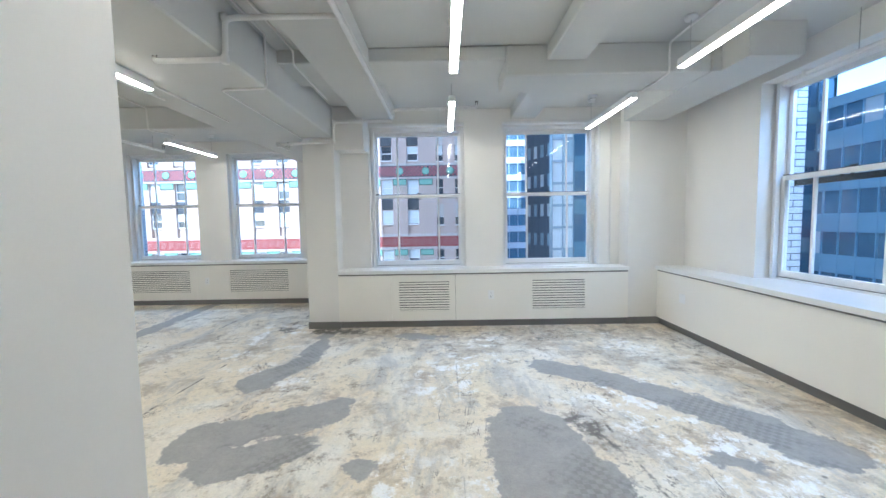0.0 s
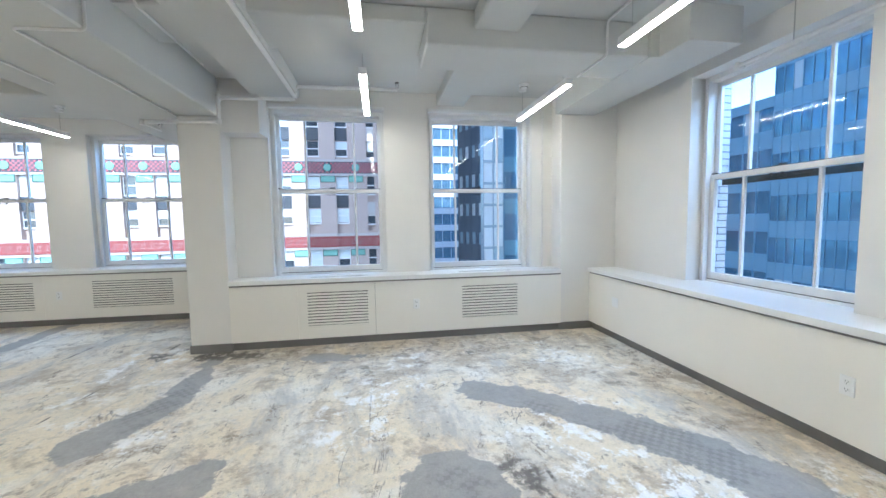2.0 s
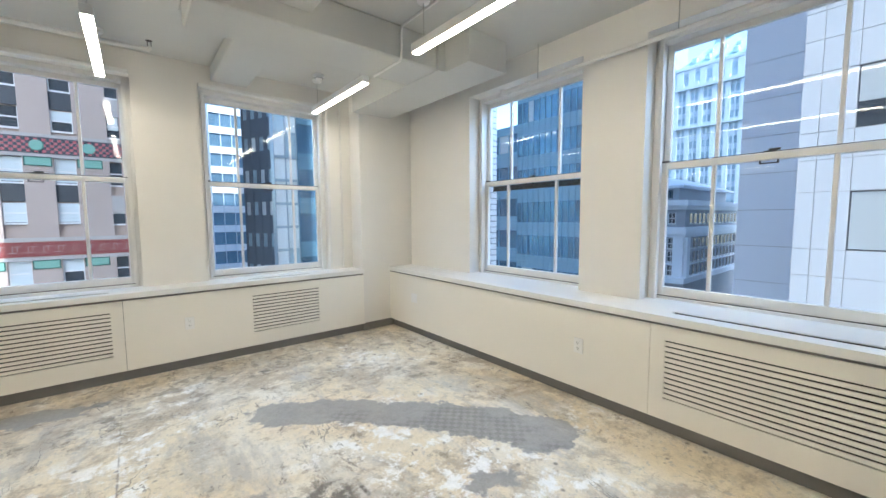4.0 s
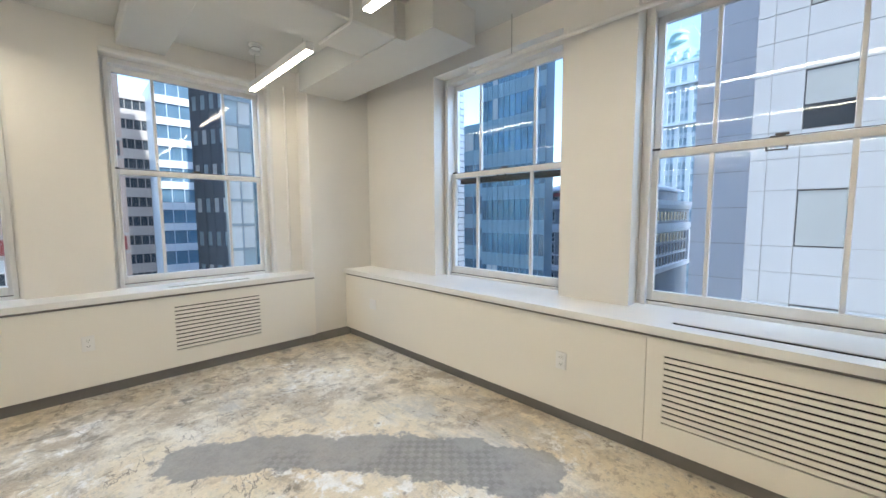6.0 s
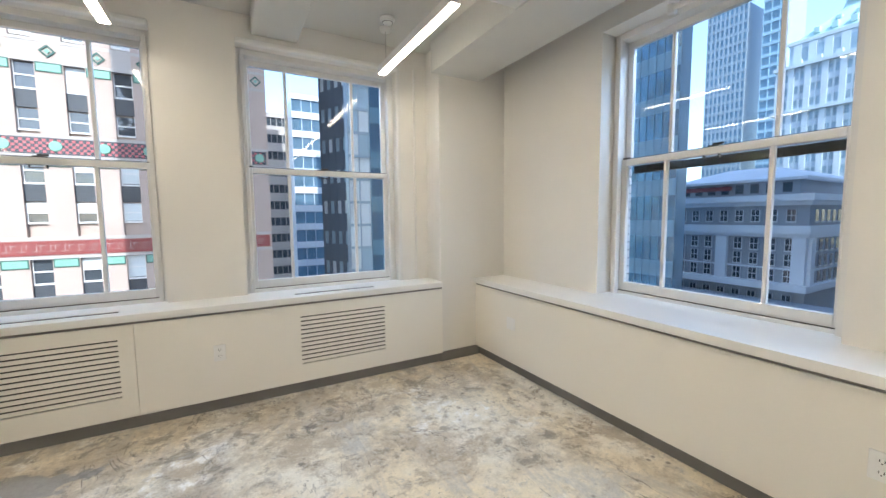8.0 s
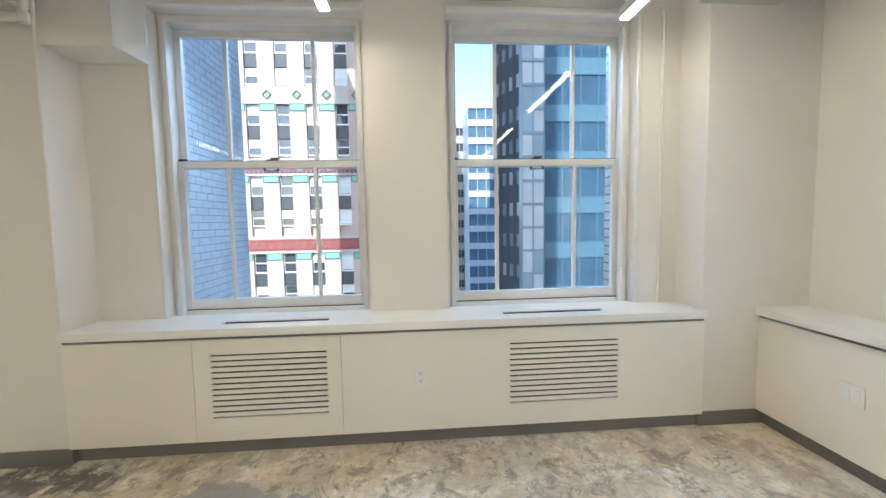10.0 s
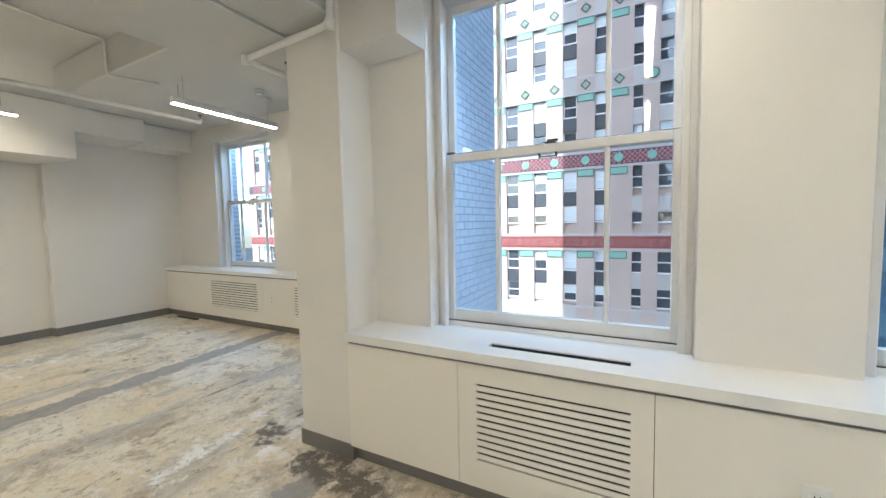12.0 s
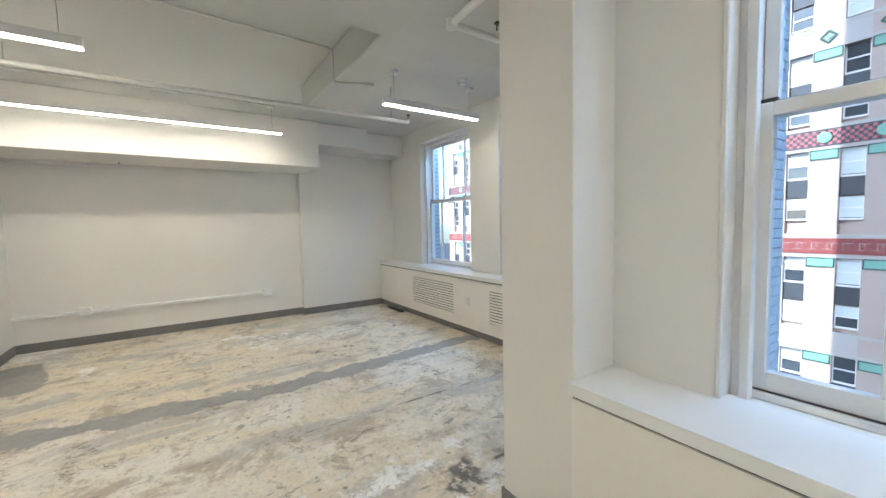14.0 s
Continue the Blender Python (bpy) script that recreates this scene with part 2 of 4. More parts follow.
WALL = material("wall_paint", (0.79, 0.775, 0.745), 0.55, vary=0.03, scale=1.2, fine=140, bump=0.04)
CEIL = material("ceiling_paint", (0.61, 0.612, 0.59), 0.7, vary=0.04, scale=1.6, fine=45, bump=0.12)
COVER = material("cover_enamel", (0.86, 0.835, 0.775), 0.42, vary=0.02, scale=0.9, fine=90, bump=0.01)
LEDGE = material("ledge_enamel", (0.83, 0.83, 0.82), 0.28, vary=0.02, scale=1.5, fine=80, bump=0.01)
TRIM = material("window_enamel", (0.76, 0.755, 0.745), 0.38, vary=0.05, scale=6, fine=50, bump=0.04)
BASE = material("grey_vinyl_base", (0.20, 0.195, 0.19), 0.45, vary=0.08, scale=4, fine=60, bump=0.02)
# Near-black for openings, their inside shade put into the colour.
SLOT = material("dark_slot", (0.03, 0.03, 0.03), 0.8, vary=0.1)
PIPE = material("white_pipe", (0.78, 0.77, 0.75), 0.4, vary=0.04, scale=8, fine=60, bump=0.03)
METAL = material("steel", (0.45, 0.45, 0.44), 0.35, 0.9, vary=0.06, scale=20)
DARKM = material("dark_bronze", (0.06, 0.055, 0.05), 0.45, 0.4, vary=0.1, scale=20)
PLASTIC = material("white_plastic", (0.86, 0.86, 0.85), 0.3, vary=0.01, bump=0)
HOUSING = material("lamp_housing", (0.78, 0.78, 0.77), 0.35, vary=0.01, bump=0)
GLOW = glowing("lamp_lens", (1.0, 0.85, 0.62), LAMP)
PANE = clear_glass("pane_glass", (0.94, 0.98, 1.0), 0.42)
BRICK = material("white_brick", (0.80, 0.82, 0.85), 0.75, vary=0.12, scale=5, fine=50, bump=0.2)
# White brick darkened in colour to offset the lamps added outside the windows.
JAMB_BRICK = material("dimmed_white_brick", (0.46, 0.48, 0.52), 0.8, vary=0.2, scale=6, fine=50, bump=0.2)
JAMB_JOINT = material("dark_joint", (0.10, 0.105, 0.12), 0.9, vary=0.1, scale=9)
MORTAR = material("grey_mortar", (0.42, 0.44, 0.47), 0.9, vary=0.1, scale=9)
PINK = material("pink_brick", (0.46, 0.37, 0.32), 0.8, vary=0.10, scale=0.35, fine=4, bump=0)
STONE = material("pale_stone", (0.45, 0.42, 0.395), 0.8, vary=0.08, scale=0.3, fine=3, bump=0)
REDT = material("red_terracotta", (0.25, 0.06, 0.055), 0.5, vary=0.15, scale=1, fine=8, bump=0)
GREENT = material("green_terracotta", (0.21, 0.41, 0.33), 0.4, vary=0.1, scale=1, bump=0)
DARKPANEL = material("dark_spandrel", (0.06, 0.068, 0.08), 0.35, vary=0.1, scale=1, bump=0)
BLIND = material("window_blind", (0.60, 0.66, 0.68), 0.5, vary=0.1, scale=0.6, bump=0)
FARGLASS = curtain_glass("far_glass", (0.07, 0.085, 0.10), 0.2)
SLATE = material("dark_brick", (0.12, 0.145, 0.18), 0.8, vary=0.12, scale=0.5, fine=5, bump=0)
BLUEPANEL = material("blue_spandrel", (0.30, 0.46, 0.57), 0.25, vary=0.12, scale=0.4, bump=0, spec=0.7)
BLUEGLASS = curtain_glass("blue_glass", (0.27, 0.43, 0.56), 0.6, wobble=0.5)
# Blue spandrel and glass darkened in colour for a tower standing in shade.
SHADEDPANEL = material("shaded_blue_spandrel", (0.11, 0.21, 0.28), 0.25, vary=0.12, scale=0.4, bump=0, spec=0.7)
SHADEDGLASS = curtain_glass("shaded_blue_glass", (0.10, 0.20, 0.30), 0.45)
# Stone bleached towards blue: the air's haze is put into its colour.
HAZE = material("haze_tinted_stone", (0.50, 0.60, 0.66), 0.8, vary=0.08, scale=0.2, bump=0)
PALEST = material("pale_limestone", (0.82, 0.84, 0.86), 0.7, vary=0.1, scale=0.4, bump=0)
MULLION = material("mullion_metal", (0.30, 0.38, 0.44), 0.35, 0.3, vary=0.05)
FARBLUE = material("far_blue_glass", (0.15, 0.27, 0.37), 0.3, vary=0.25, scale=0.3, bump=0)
# Pale glass; on the stone tower its paleness is painted haze.
HAZEGLASS = material("pale_and_hazed_glass", (0.34, 0.45, 0.52), 0.25, vary=0.3, scale=0.4, bump=0)
TILE = material("white_panel", (0.72, 0.77, 0.82), 0.4, vary=0.05, scale=0.4, fine=5, bump=0)
LILAC = material("lilac_panel", (0.82, 0.86, 0.93), 0.5, vary=0.05, scale=0.3, fine=5, bump=0)
GREYST = material("grey_limestone", (0.36, 0.38, 0.41), 0.8, vary=0.15, scale=0.5, fine=5, bump=0)
DARKTILE = material("dark_green_tile", (0.03, 0.10, 0.08), 0.4, vary=0.1, bump=0)
COPPER = material("green_copper", (0.36, 0.54, 0.54), 0.6, vary=0.15, scale=0.3, bump=0)
ASPHALT = material("asphalt", (0.05, 0.05, 0.052), 0.9, vary=0.2, scale=0.3, fine=10, bump=0)


# ---------------------------------------------------------------- mesh tools
def solid(name, parts, mat, bevel=0.0, parent=None, segments=1):
    """One mesh of several boxes (x0, x1, y0, y1, z0, z1)."""
    bm = bmesh.new()
    for x0, x1, y0, y1, z0, z1 in parts:
        v = [bm.verts.new((x, y, z)) for z in (z0, z1) for x, y in ((x0, y0), (x1, y0), (x1, y1), (x0, y1))]
        for f in ((0, 3, 2, 1), (4, 5, 6, 7), (0, 1, 5, 4), (1, 2, 6, 5), (2, 3, 7, 6), (3, 0, 4, 7)):
            bm.faces.new([v[i] for i in f])
    if bevel:
        bmesh.ops.bevel(bm, geom=bm.edges[:], offset=bevel, segments=segments, affect="EDGES", profile=0.5)
    me = bpy.data.meshes.new(name)
    bm.to_mesh(me)
    bm.free()
    me.materials.append(mat)
    ob = new(name, me)
    ob.parent = parent
    return ob


def prism(name, outline, z0, z1, mat, parent=None):
    """An upright prism over an outline in x and y."""
    bm = bmesh.new()
    low = [bm.verts.new((x, y, z0)) for x, y in outline]
    high = [bm.verts.new((x, y, z1)) for x, y in outline]
    bm.faces.new(low[::-1]), bm.faces.new(high)
    k = len(outline)
    for i in range(k):
        bm.faces.new((low[i], low[(i + 1) % k], high[(i + 1) % k], high[i]))
    bmesh.ops.recalc_face_normals(bm, faces=bm.faces[:])
    me = bpy.data.meshes.new(name)
    bm.to_mesh(me)
    bm.free()
    me.materials.append(mat)
    ob = new(name, me)
    ob.parent = parent
    return ob


def tube(name, points, radius, mat, parent=None, bend=0.05):
    """A round pipe along points, its corners rounded."""
    pts = [Vector(p) for p in points]
    path = [pts[0]]
    for a, b, c in zip(pts, pts[1:], pts[2:]):
        r = min(bend, (b - a).length * 0.45, (c - b).length * 0.45)
        s, e = b + (a - b).normalized() * r, b + (c - b).normalized() * r
        for i in range(5):
            t = i / 4
            path.append(s * (1 - t) ** 2 + b * 2 * t * (1 - t) + e * t * t)
    path.append(pts[-1])
    bm = bmesh.new()
    rings, side = [], None
    for i, p in enumerate(path):
        d = (path[min(i + 1, len(path) - 1)] - path[max(i - 1, 0)]).normalized()
        if side is None:
            side = d.cross(Vector((0, 0, 1)) if abs(d.z) < 0.9 else Vector((1, 0, 0))).normalized()
        side = (side - d * side.dot(d)).normalized()
        up = d.cross(side)
        rings.append([bm.verts.new(p + radius * (math.cos(a) * side + math.sin(a) * up)) for a in [math.tau * k / 10 for k in range(10)]])
    for r0, r1 in zip(rings, rings[1:]):
        for k in range(10):
            bm.faces.new((r0[k], r0[(k + 1) % 10], r1[(k + 1) % 10], r1[k])).smooth = True
    bm.faces.new(rings[0][::-1]), bm.faces.new(rings[-1])
    me = bpy.data.meshes.new(name)
    bm.to_mesh(me)
    bm.free()
    me.materials.append(mat)
    ob = new(name, me)
    ob.parent = parent
    return ob


def lathe(name, profile, mat, parent=None, k=20):
    """A turned shape about z: (radius, z) pairs."""
    bm = bmesh.new()
    rings = [[bm.verts.new((r * math.cos(math.tau * i / k), r * math.sin(math.tau * i / k), z)) for i in range(k)] for r, z in profile]
    for a, b in zip(rings, rings[1:]):
        for i in range(k):
            bm.faces.new((a[i], a[(i + 1) % k], b[(i + 1) % k], b[i])).smooth = True
    bm.faces.new(rings[0][::-1]), bm.faces.new(rings[-1])
    bmesh.ops.recalc_face_normals(bm, faces=bm.faces[:])
    me = bpy.data.meshes.new(name)
    bm.to_mesh(me)
    bm.free()
    me.materials.append(mat)
    ob = new(name, me)
    ob.parent = parent
    return ob


def setting(ob, label="", category=""):
    return tagged(ob, label, category, kind="structure")


def empty(name, m=None):
    ob = new(name)
    if m is not None:
        ob.matrix_world = m
    return ob


# ---------------------------------------------------------------- plan
CZ = 3.13                      # slab
NF, NG = 5.63, 5.83            # north wall face and glass
EF, EG = 3.38, 3.64            # east wall face and glass
WF, WG = 7.42, 7.62            # north wall of the deeper bay
SILL, HEAD = 0.82, 2.90
WIN_N = [(-1.10, 0.30), (0.86, 2.25)]
WIN_W = [(-6.18, -4.82), (-4.22, -2.82)]
WIN_E = [(2.68, 4.13), (0.69, 2.14)]

setting(solid("floor", [(-7.7, 3.70, -2.4, 5.88, -0.2, 0.0), (-7.7, -1.53, 5.88, 7.67, -0.2, 0.0)], concrete_floor()), "stripped concrete slab with grey patches and glue stains", "floor")
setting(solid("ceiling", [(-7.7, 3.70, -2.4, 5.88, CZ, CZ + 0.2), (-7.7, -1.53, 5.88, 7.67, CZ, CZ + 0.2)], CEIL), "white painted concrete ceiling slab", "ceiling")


def pierced(a0, a1, face, back, openings, along_x=True, z1=CZ):
    """Boxes of a wall from a0 to a1 with window openings."""
    out, at = [], a0
    for o0, o1 in sorted(openings):
        out.append((at, o0, 0, z1))
        out.append((o0, o1, 0, SILL))
        out.append((o0, o1, HEAD, z1))
        at = o1
    out.append((at, a1, 0, z1))
    if along_x:
        return [(p, q, face, back, r, s) for p, q, r, s in out]
    return [(face, back, p, q, r, s) for p, q, r, s in out]


setting(solid("wall_north", pierced(-1.53, 3.38, NF, NG + 0.05, WIN_N), WALL), "white plaster wall with two window openings", "wall")
setting(solid("wall_east", pierced(-2.4, 5.36, EF, EG + 0.06, WIN_E, False), WALL), "white plaster wall with deep window openings", "wall")
setting(solid("wall_north_bay", pierced(-7.27, -1.97, WF, WG + 0.05, WIN_W), WALL), "white plaster wall of the deeper bay with two windows", "wall")
setting(solid("pier_1", [(-1.97, -1.53, 5.34, 7.67, 0, CZ)], WALL, 0.006), "white plastered pier between the two bays", "pier")
setting(solid("pier_2", [(2.58, 3.70, 5.36, 5.88, 0, CZ)], WALL, 0.006), "white plastered corner pier", "pier")
setting(solid("wall_west", [(-7.7, -7.40, 2.0, 5.68, 0, CZ), (-7.7, -7.27, 5.68, 7.67, 0, CZ)], WALL), "white painted wall with a shallow projecting pier", "wall")
setting(solid("wall_south_bay", [(-7.40, -3.2, 2.0, 2.2, 0, CZ), (-3.4, -3.2, -2.2, 2.0, 0, CZ)], WALL), "plain white wall", "wall")
setting(solid("wall_south", [(-3.2, 3.38, -2.4, -2.2, 0, CZ)], WALL), "plain white wall behind the start", "wall")
setting(solid("wall_stub", [(-0.86, -0.70, -2.2, 0.82, 0, CZ)], WALL, 0.004), "end of a white partition wall", "wall")

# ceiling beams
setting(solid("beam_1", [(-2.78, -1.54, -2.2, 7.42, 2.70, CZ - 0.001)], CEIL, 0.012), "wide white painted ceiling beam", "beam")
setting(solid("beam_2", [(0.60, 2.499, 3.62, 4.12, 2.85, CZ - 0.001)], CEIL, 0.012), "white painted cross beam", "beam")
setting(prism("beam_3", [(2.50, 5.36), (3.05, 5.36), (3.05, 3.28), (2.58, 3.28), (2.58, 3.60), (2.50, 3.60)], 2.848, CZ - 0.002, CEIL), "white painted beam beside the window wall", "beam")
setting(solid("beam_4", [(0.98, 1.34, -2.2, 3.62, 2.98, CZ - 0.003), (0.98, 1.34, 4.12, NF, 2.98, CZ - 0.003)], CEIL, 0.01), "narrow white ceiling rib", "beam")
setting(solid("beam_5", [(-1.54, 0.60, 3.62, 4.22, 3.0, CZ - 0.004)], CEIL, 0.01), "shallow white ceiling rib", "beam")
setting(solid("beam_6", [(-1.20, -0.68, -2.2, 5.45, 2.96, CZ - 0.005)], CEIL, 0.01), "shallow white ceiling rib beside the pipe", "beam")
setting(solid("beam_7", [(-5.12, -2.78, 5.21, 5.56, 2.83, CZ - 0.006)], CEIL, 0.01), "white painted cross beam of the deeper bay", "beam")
setting(prism("beam_8", [(-1.53, 5.36), (-1.12, 5.36), (-1.10, NF), (-1.53, NF)], 2.53, CZ - 0.007, WALL), "white haunch above the recess", "beam")
setting(solid("beam_9", [(-7.40, -6.5, 2.2, 5.80, 2.43, CZ - 0.008), (-7.27, -6.55, 5.80, 6.62, 2.79, CZ - 0.008), (-7.27, -6.78, 6.621, 7.419, 2.78, CZ - 0.009)], WALL, 0.004), "white plaster bulkhead along the wall", "bulkhead")


# ---------------------------------------------------------------- windows
def sash(width, height, parent, name):
    """A wooden sash with two upright glazing bars; local x across, z up, y depth."""
    st, d = 0.045, 0.04
    bars = [-0.235 * width, 0.235 * width]
    rail_b, rail_t = (0.075, 0.05) if name == "lower_sash" else (0.05, 0.05)
    parts = [(-width / 2, -width / 2 + st, 0, d, 0, height), (width / 2 - st, width / 2, 0, d, 0, height),
             (-width / 2 + st, width / 2 - st, 0, d, 0, rail_b), (-width / 2 + st, width / 2 - st, 0, d, height - rail_t, height)]
    parts += [(b - 0.013, b + 0.013, 0.004, d - 0.004, rail_b, height - rail_t) for b in bars]
    ob = solid(name, parts, TRIM, 0.003, parent)
    edges = [-width / 2 + st, bars[0] - 0.013, bars[0] + 0.013, bars[1] - 0.013, bars[1] + 0.013, width / 2 - st]
    for a, b in zip(edges[::2], edges[1::2]):
        g = solid("pane", [(a, b, d / 2 - 0.003, d / 2 + 0.003, rail_b, height - rail_t)], PANE, 0, ob)
        g.visible_shadow = False
    return ob


def window(name, a0, a1, depth, m, label, dark_rail=False):
    """A double-hung window in an opening from a0 to a1; local y=0 is the wall face, y grows outwards."""
    w = a1 - a0
    base = empty(name, m @ pose((a0 + a1) / 2, 0, SILL))
    h = HEAD - SILL
    fr = 0.045
    frame_ = solid("frame", [(-w / 2, -w / 2 + fr, depth - 0.10, depth + 0.05, 0, h), (w / 2 - fr, w / 2, depth - 0.10, depth + 0.05, 0, h),
                             (-w / 2 + fr, w / 2 - fr, depth - 0.10, depth + 0.05, h - 0.05, h),
                             (-w / 2 + 0.03, -w / 2 + fr + 0.018, depth - 0.12, depth - 0.075, 0, h - 0.03), (w / 2 - fr - 0.018, w / 2 - 0.03, depth - 0.12, depth - 0.075, 0, h - 0.03)], TRIM, 0.003, base)
    sill = solid("sill", [(-w / 2 + fr, w / 2 - fr, depth - 0.07, depth + 0.05, 0.0, 0.03)], TRIM, 0.004, base)
    sw = w - 2 * fr - 0.004
    meet = 1.90 - SILL
    up = sash(sw, h - 0.05 - meet + 0.025, base, "upper_sash")
    up.location = (0, depth - 0.0, meet - 0.025)
    lo = sash(sw, meet + 0.025 - 0.032, base, "lower_sash")
    lo.location = (0, depth - 0.048, 0.031)
    # Black weather strip; the last, lowest piece paints the shade gap above the sill.
    solid("weather_strip_and_gap", [(-sw / 2, sw / 2, depth - 0.009, depth - 0.001, meet + 0.0255, meet + 0.034), (-sw / 2, -sw / 2 + 0.05, depth - 0.03, depth - 0.002, meet + 0.026, meet + 0.042), (-sw / 2 + 0.002, sw / 2 - 0.002, depth - 0.058, depth - 0.049, 0.0305, 0.036)], DARKM, 0, base)
    if dark_rail:
        # Dark bar added outside the glass for a dark band under the meeting rail.
        solid("outer_dark_bar", [(-sw / 2 + 0.046, sw / 2 - 0.046, depth + 0.044, depth + 0.07, meet - 0.085, meet - 0.027)], DARKM, 0.002, base)
    lock = solid("sash_lock", [(-0.035, 0.035, depth - 0.045, depth - 0.012, meet + 0.026, meet + 0.036), (-0.012, 0.05, depth - 0.036, depth - 0.02, meet + 0.036, meet + 0.05)], DARKM, 0.002, base)
    pull = solid("sash_pull", [(-0.05, 0.05, depth - 0.075, depth - 0.067, meet - 0.055, meet - 0.047), (-0.05, -0.043, depth - 0.075, depth - 0.048, meet - 0.055, meet - 0.03), (0.043, 0.05, depth - 0.075, depth - 0.048, meet - 0.055, meet - 0.03)], DARKM, 0.001, base)
    return setting(base, label, "window")


to_north, to_bay = pose(0, NF, 0), pose(0, WF, 0)
to_east = pose(EF, 0, 0, 0, 0, -90)
for i, (a, b) in enumerate(WIN_N):
    window("window_%d" % (i + 1), a, b, NG - NF, to_north, "white double-hung sash window with three panes a sash")
for i, (a, b) in enumerate(WIN_W):
    window("window_%d" % (i + 3), a, b, WG - WF, to_bay, "white double-hung sash window of the deeper bay")
for i, (a, b) in enumerate(WIN_E):
    window("window_%d" % (i + 5), -b, -a, EG - EF, to_east, "white double-hung sash window in a deep reveal", i == 0)


# ---------------------------------------------------------------- heater covers
def cover(a0, a1, z_top, depth, grilles, seams, m, label, slots):
    """A long enamelled heater cover under the windows; local x along, y outwards from the front face."""
    base = empty("heater_cover", m)
    front = []
    cuts = sorted([a0, a1] + seams)
    # the face, cut out for the grilles
    g_at = {}
    for p, q in zip(cuts, cuts[1:]):
        p2, q2 = p + (0.0015 if p != a0 else 0), q - (0.0015 if q != a1 else 0)
        inside = [g for g in grilles if p2 < (g[0] + g[1]) / 2 < q2]
        boxes_, x = [], p2
        for g0, g1 in inside:
            boxes_.append((x, g0, 0, 0.02, 0.10, 0.757))
            boxes_.append((g0, g1, 0, 0.02, 0.10, 0.2505))
            boxes_.append((g0, g1, 0, 0.02, 0.6595, 0.757))
            zs = np.linspace(0.255, 0.655, 12)
            for z0, z1 in zip(zs, zs[1:]):
                boxes_.append((g0, g1, 0.0, 0.004, z0 + 0.0052, z1 - 0.0052))
            x = g1
        boxes_.append((x, q2, 0, 0.02, 0.10, 0.757))
        solid("panel", boxes_, COVER, 0, base)
    # Dark sheet stands in for the shade inside the cover behind the grilles.
    solid("dark_backing", [(a0, a1, 0.05, 0.06, 0.10, 0.765)], SLOT, 0, base)
    # Grey strip paints the shade in the gap under the ledge.
    solid("gap_shade_strip", [(a0, a1, 0.008, 0.05, 0.7572, 0.7798)], BASE, 0, base)
    solid("kick", [(a0, a1, 0.045, 0.06, 0.0, 0.10)], BASE, 0, base)
    tops, x = [], a0
    for s0, s1 in slots:
        tops += [(x, s0, -0.025, depth, z_top - 0.05, z_top), (s0, s1, -0.025, 0.10, z_top - 0.05, z_top), (s0, s1, 0.16, depth, z_top - 0.05, z_top)]
        x = s1
    tops.append((x, a1, -0.025, depth, z_top - 0.05, z_top))
    solid("ledge", tops, LEDGE, 0.0, base)
    if slots:
        for s0, s1 in slots:
            # Dark strips give the ledge slot its inner shade as colour.
            solid("slot_shade", [(s0 + 0.001, s1 - 0.001, 0.102, 0.158, z_top - 0.075, z_top - 0.068), (s0 + 0.001, s1 - 0.001, 0.155, 0.159, z_top - 0.068, z_top - 0.006)], SLOT, 0, base)
    return tagged(base, label, "heater cover")


cover(-1.53, 2.58, 0.83, 0.37, [(-0.67, 0.045), (1.23, 1.975)], [-0.775, 0.135], pose(0, 5.325, 0), "white enamelled heater cover with slotted grilles under the windows", [(-0.64, 0.04), (1.21, 1.92)])
cover(-5.36, 2.2, 0.83, 0.55, [(-1.80, -0.72), (0.2, 1.28)], [-1.895, -0.2], pose(3.005, 0, 0, 0, 0, -90), "white enamelled heater cover along the window wall", [(-1.80, -0.72), (0.2, 1.28)])
cover(-7.27, -1.97, 0.83, 0.40, [(-6.02, -4.88), (-4.12, -3.0)], [-4.75], pose(0, 7.13, 0), "white enamelled heater cover with slotted grilles in the deeper bay", [])


# ---------------------------------------------------------------- lamps
def pendant(y0, y1, x, z, label):
    """A slim linear lamp hung on cables."""
    base = empty("pendant_lamp", pose(x, (y0 + y1) / 2, z))
    h = (y1 - y0) / 2
    solid("housing", [(-0.033, 0.033, -h, h, -0.004, 0.062)], HOUSING, 0.002, base)
    solid("lens", [(-0.031, 0.031, -h + 0.004, h - 0.004, -0.012, -0.005)], GLOW, 0.004, base)
    for y in (-h + 0.12, h - 0.12):
        tube("cable", [(0, y, 0.06), (0, y, CZ - z)], 0.0025, METAL, base)
        c = lathe("canopy", [(0.004, 0), (0.045, 0.002), (0.05, 0.02), (0.05, 0.03)], HOUSING, base)
        c.location = (0, y, CZ - z - 0.03)
    return tagged(base, label, "lamp", "pendant lamps")


for x, y0, y1 in ((0.10, 4.10, 5.40), (0.10, 0.6, 3.32), (2.03, 4.11, 5.43), (2.03, 0.6, 3.31), (-4.20, 5.80, 7.05), (-4.17, 2.3, 3.5), (-6.06, 2.4, 5.18)):
    pendant(y0, y1, x, 2.78, "slim white linear lamp, lit, hung from the ceiling")
pendant(0.6, 3.17, -2.40, 2.635, "slim white linear lamp, lit, under the wide beam")


# ---------------------------------------------------------------- skirting, pipes and small fittings
setting(solid("baseboard_1", [(-1.98, -1.522, 5.332, 5.341, 0, 0.10), (-1.979, -1.97, 5.341, 7.12, 0, 0.10), (-1.5305, -1.522, 5.341, 5.369, 0, 0.10)], BASE), "grey vinyl skirting round the pier", "baseboard")
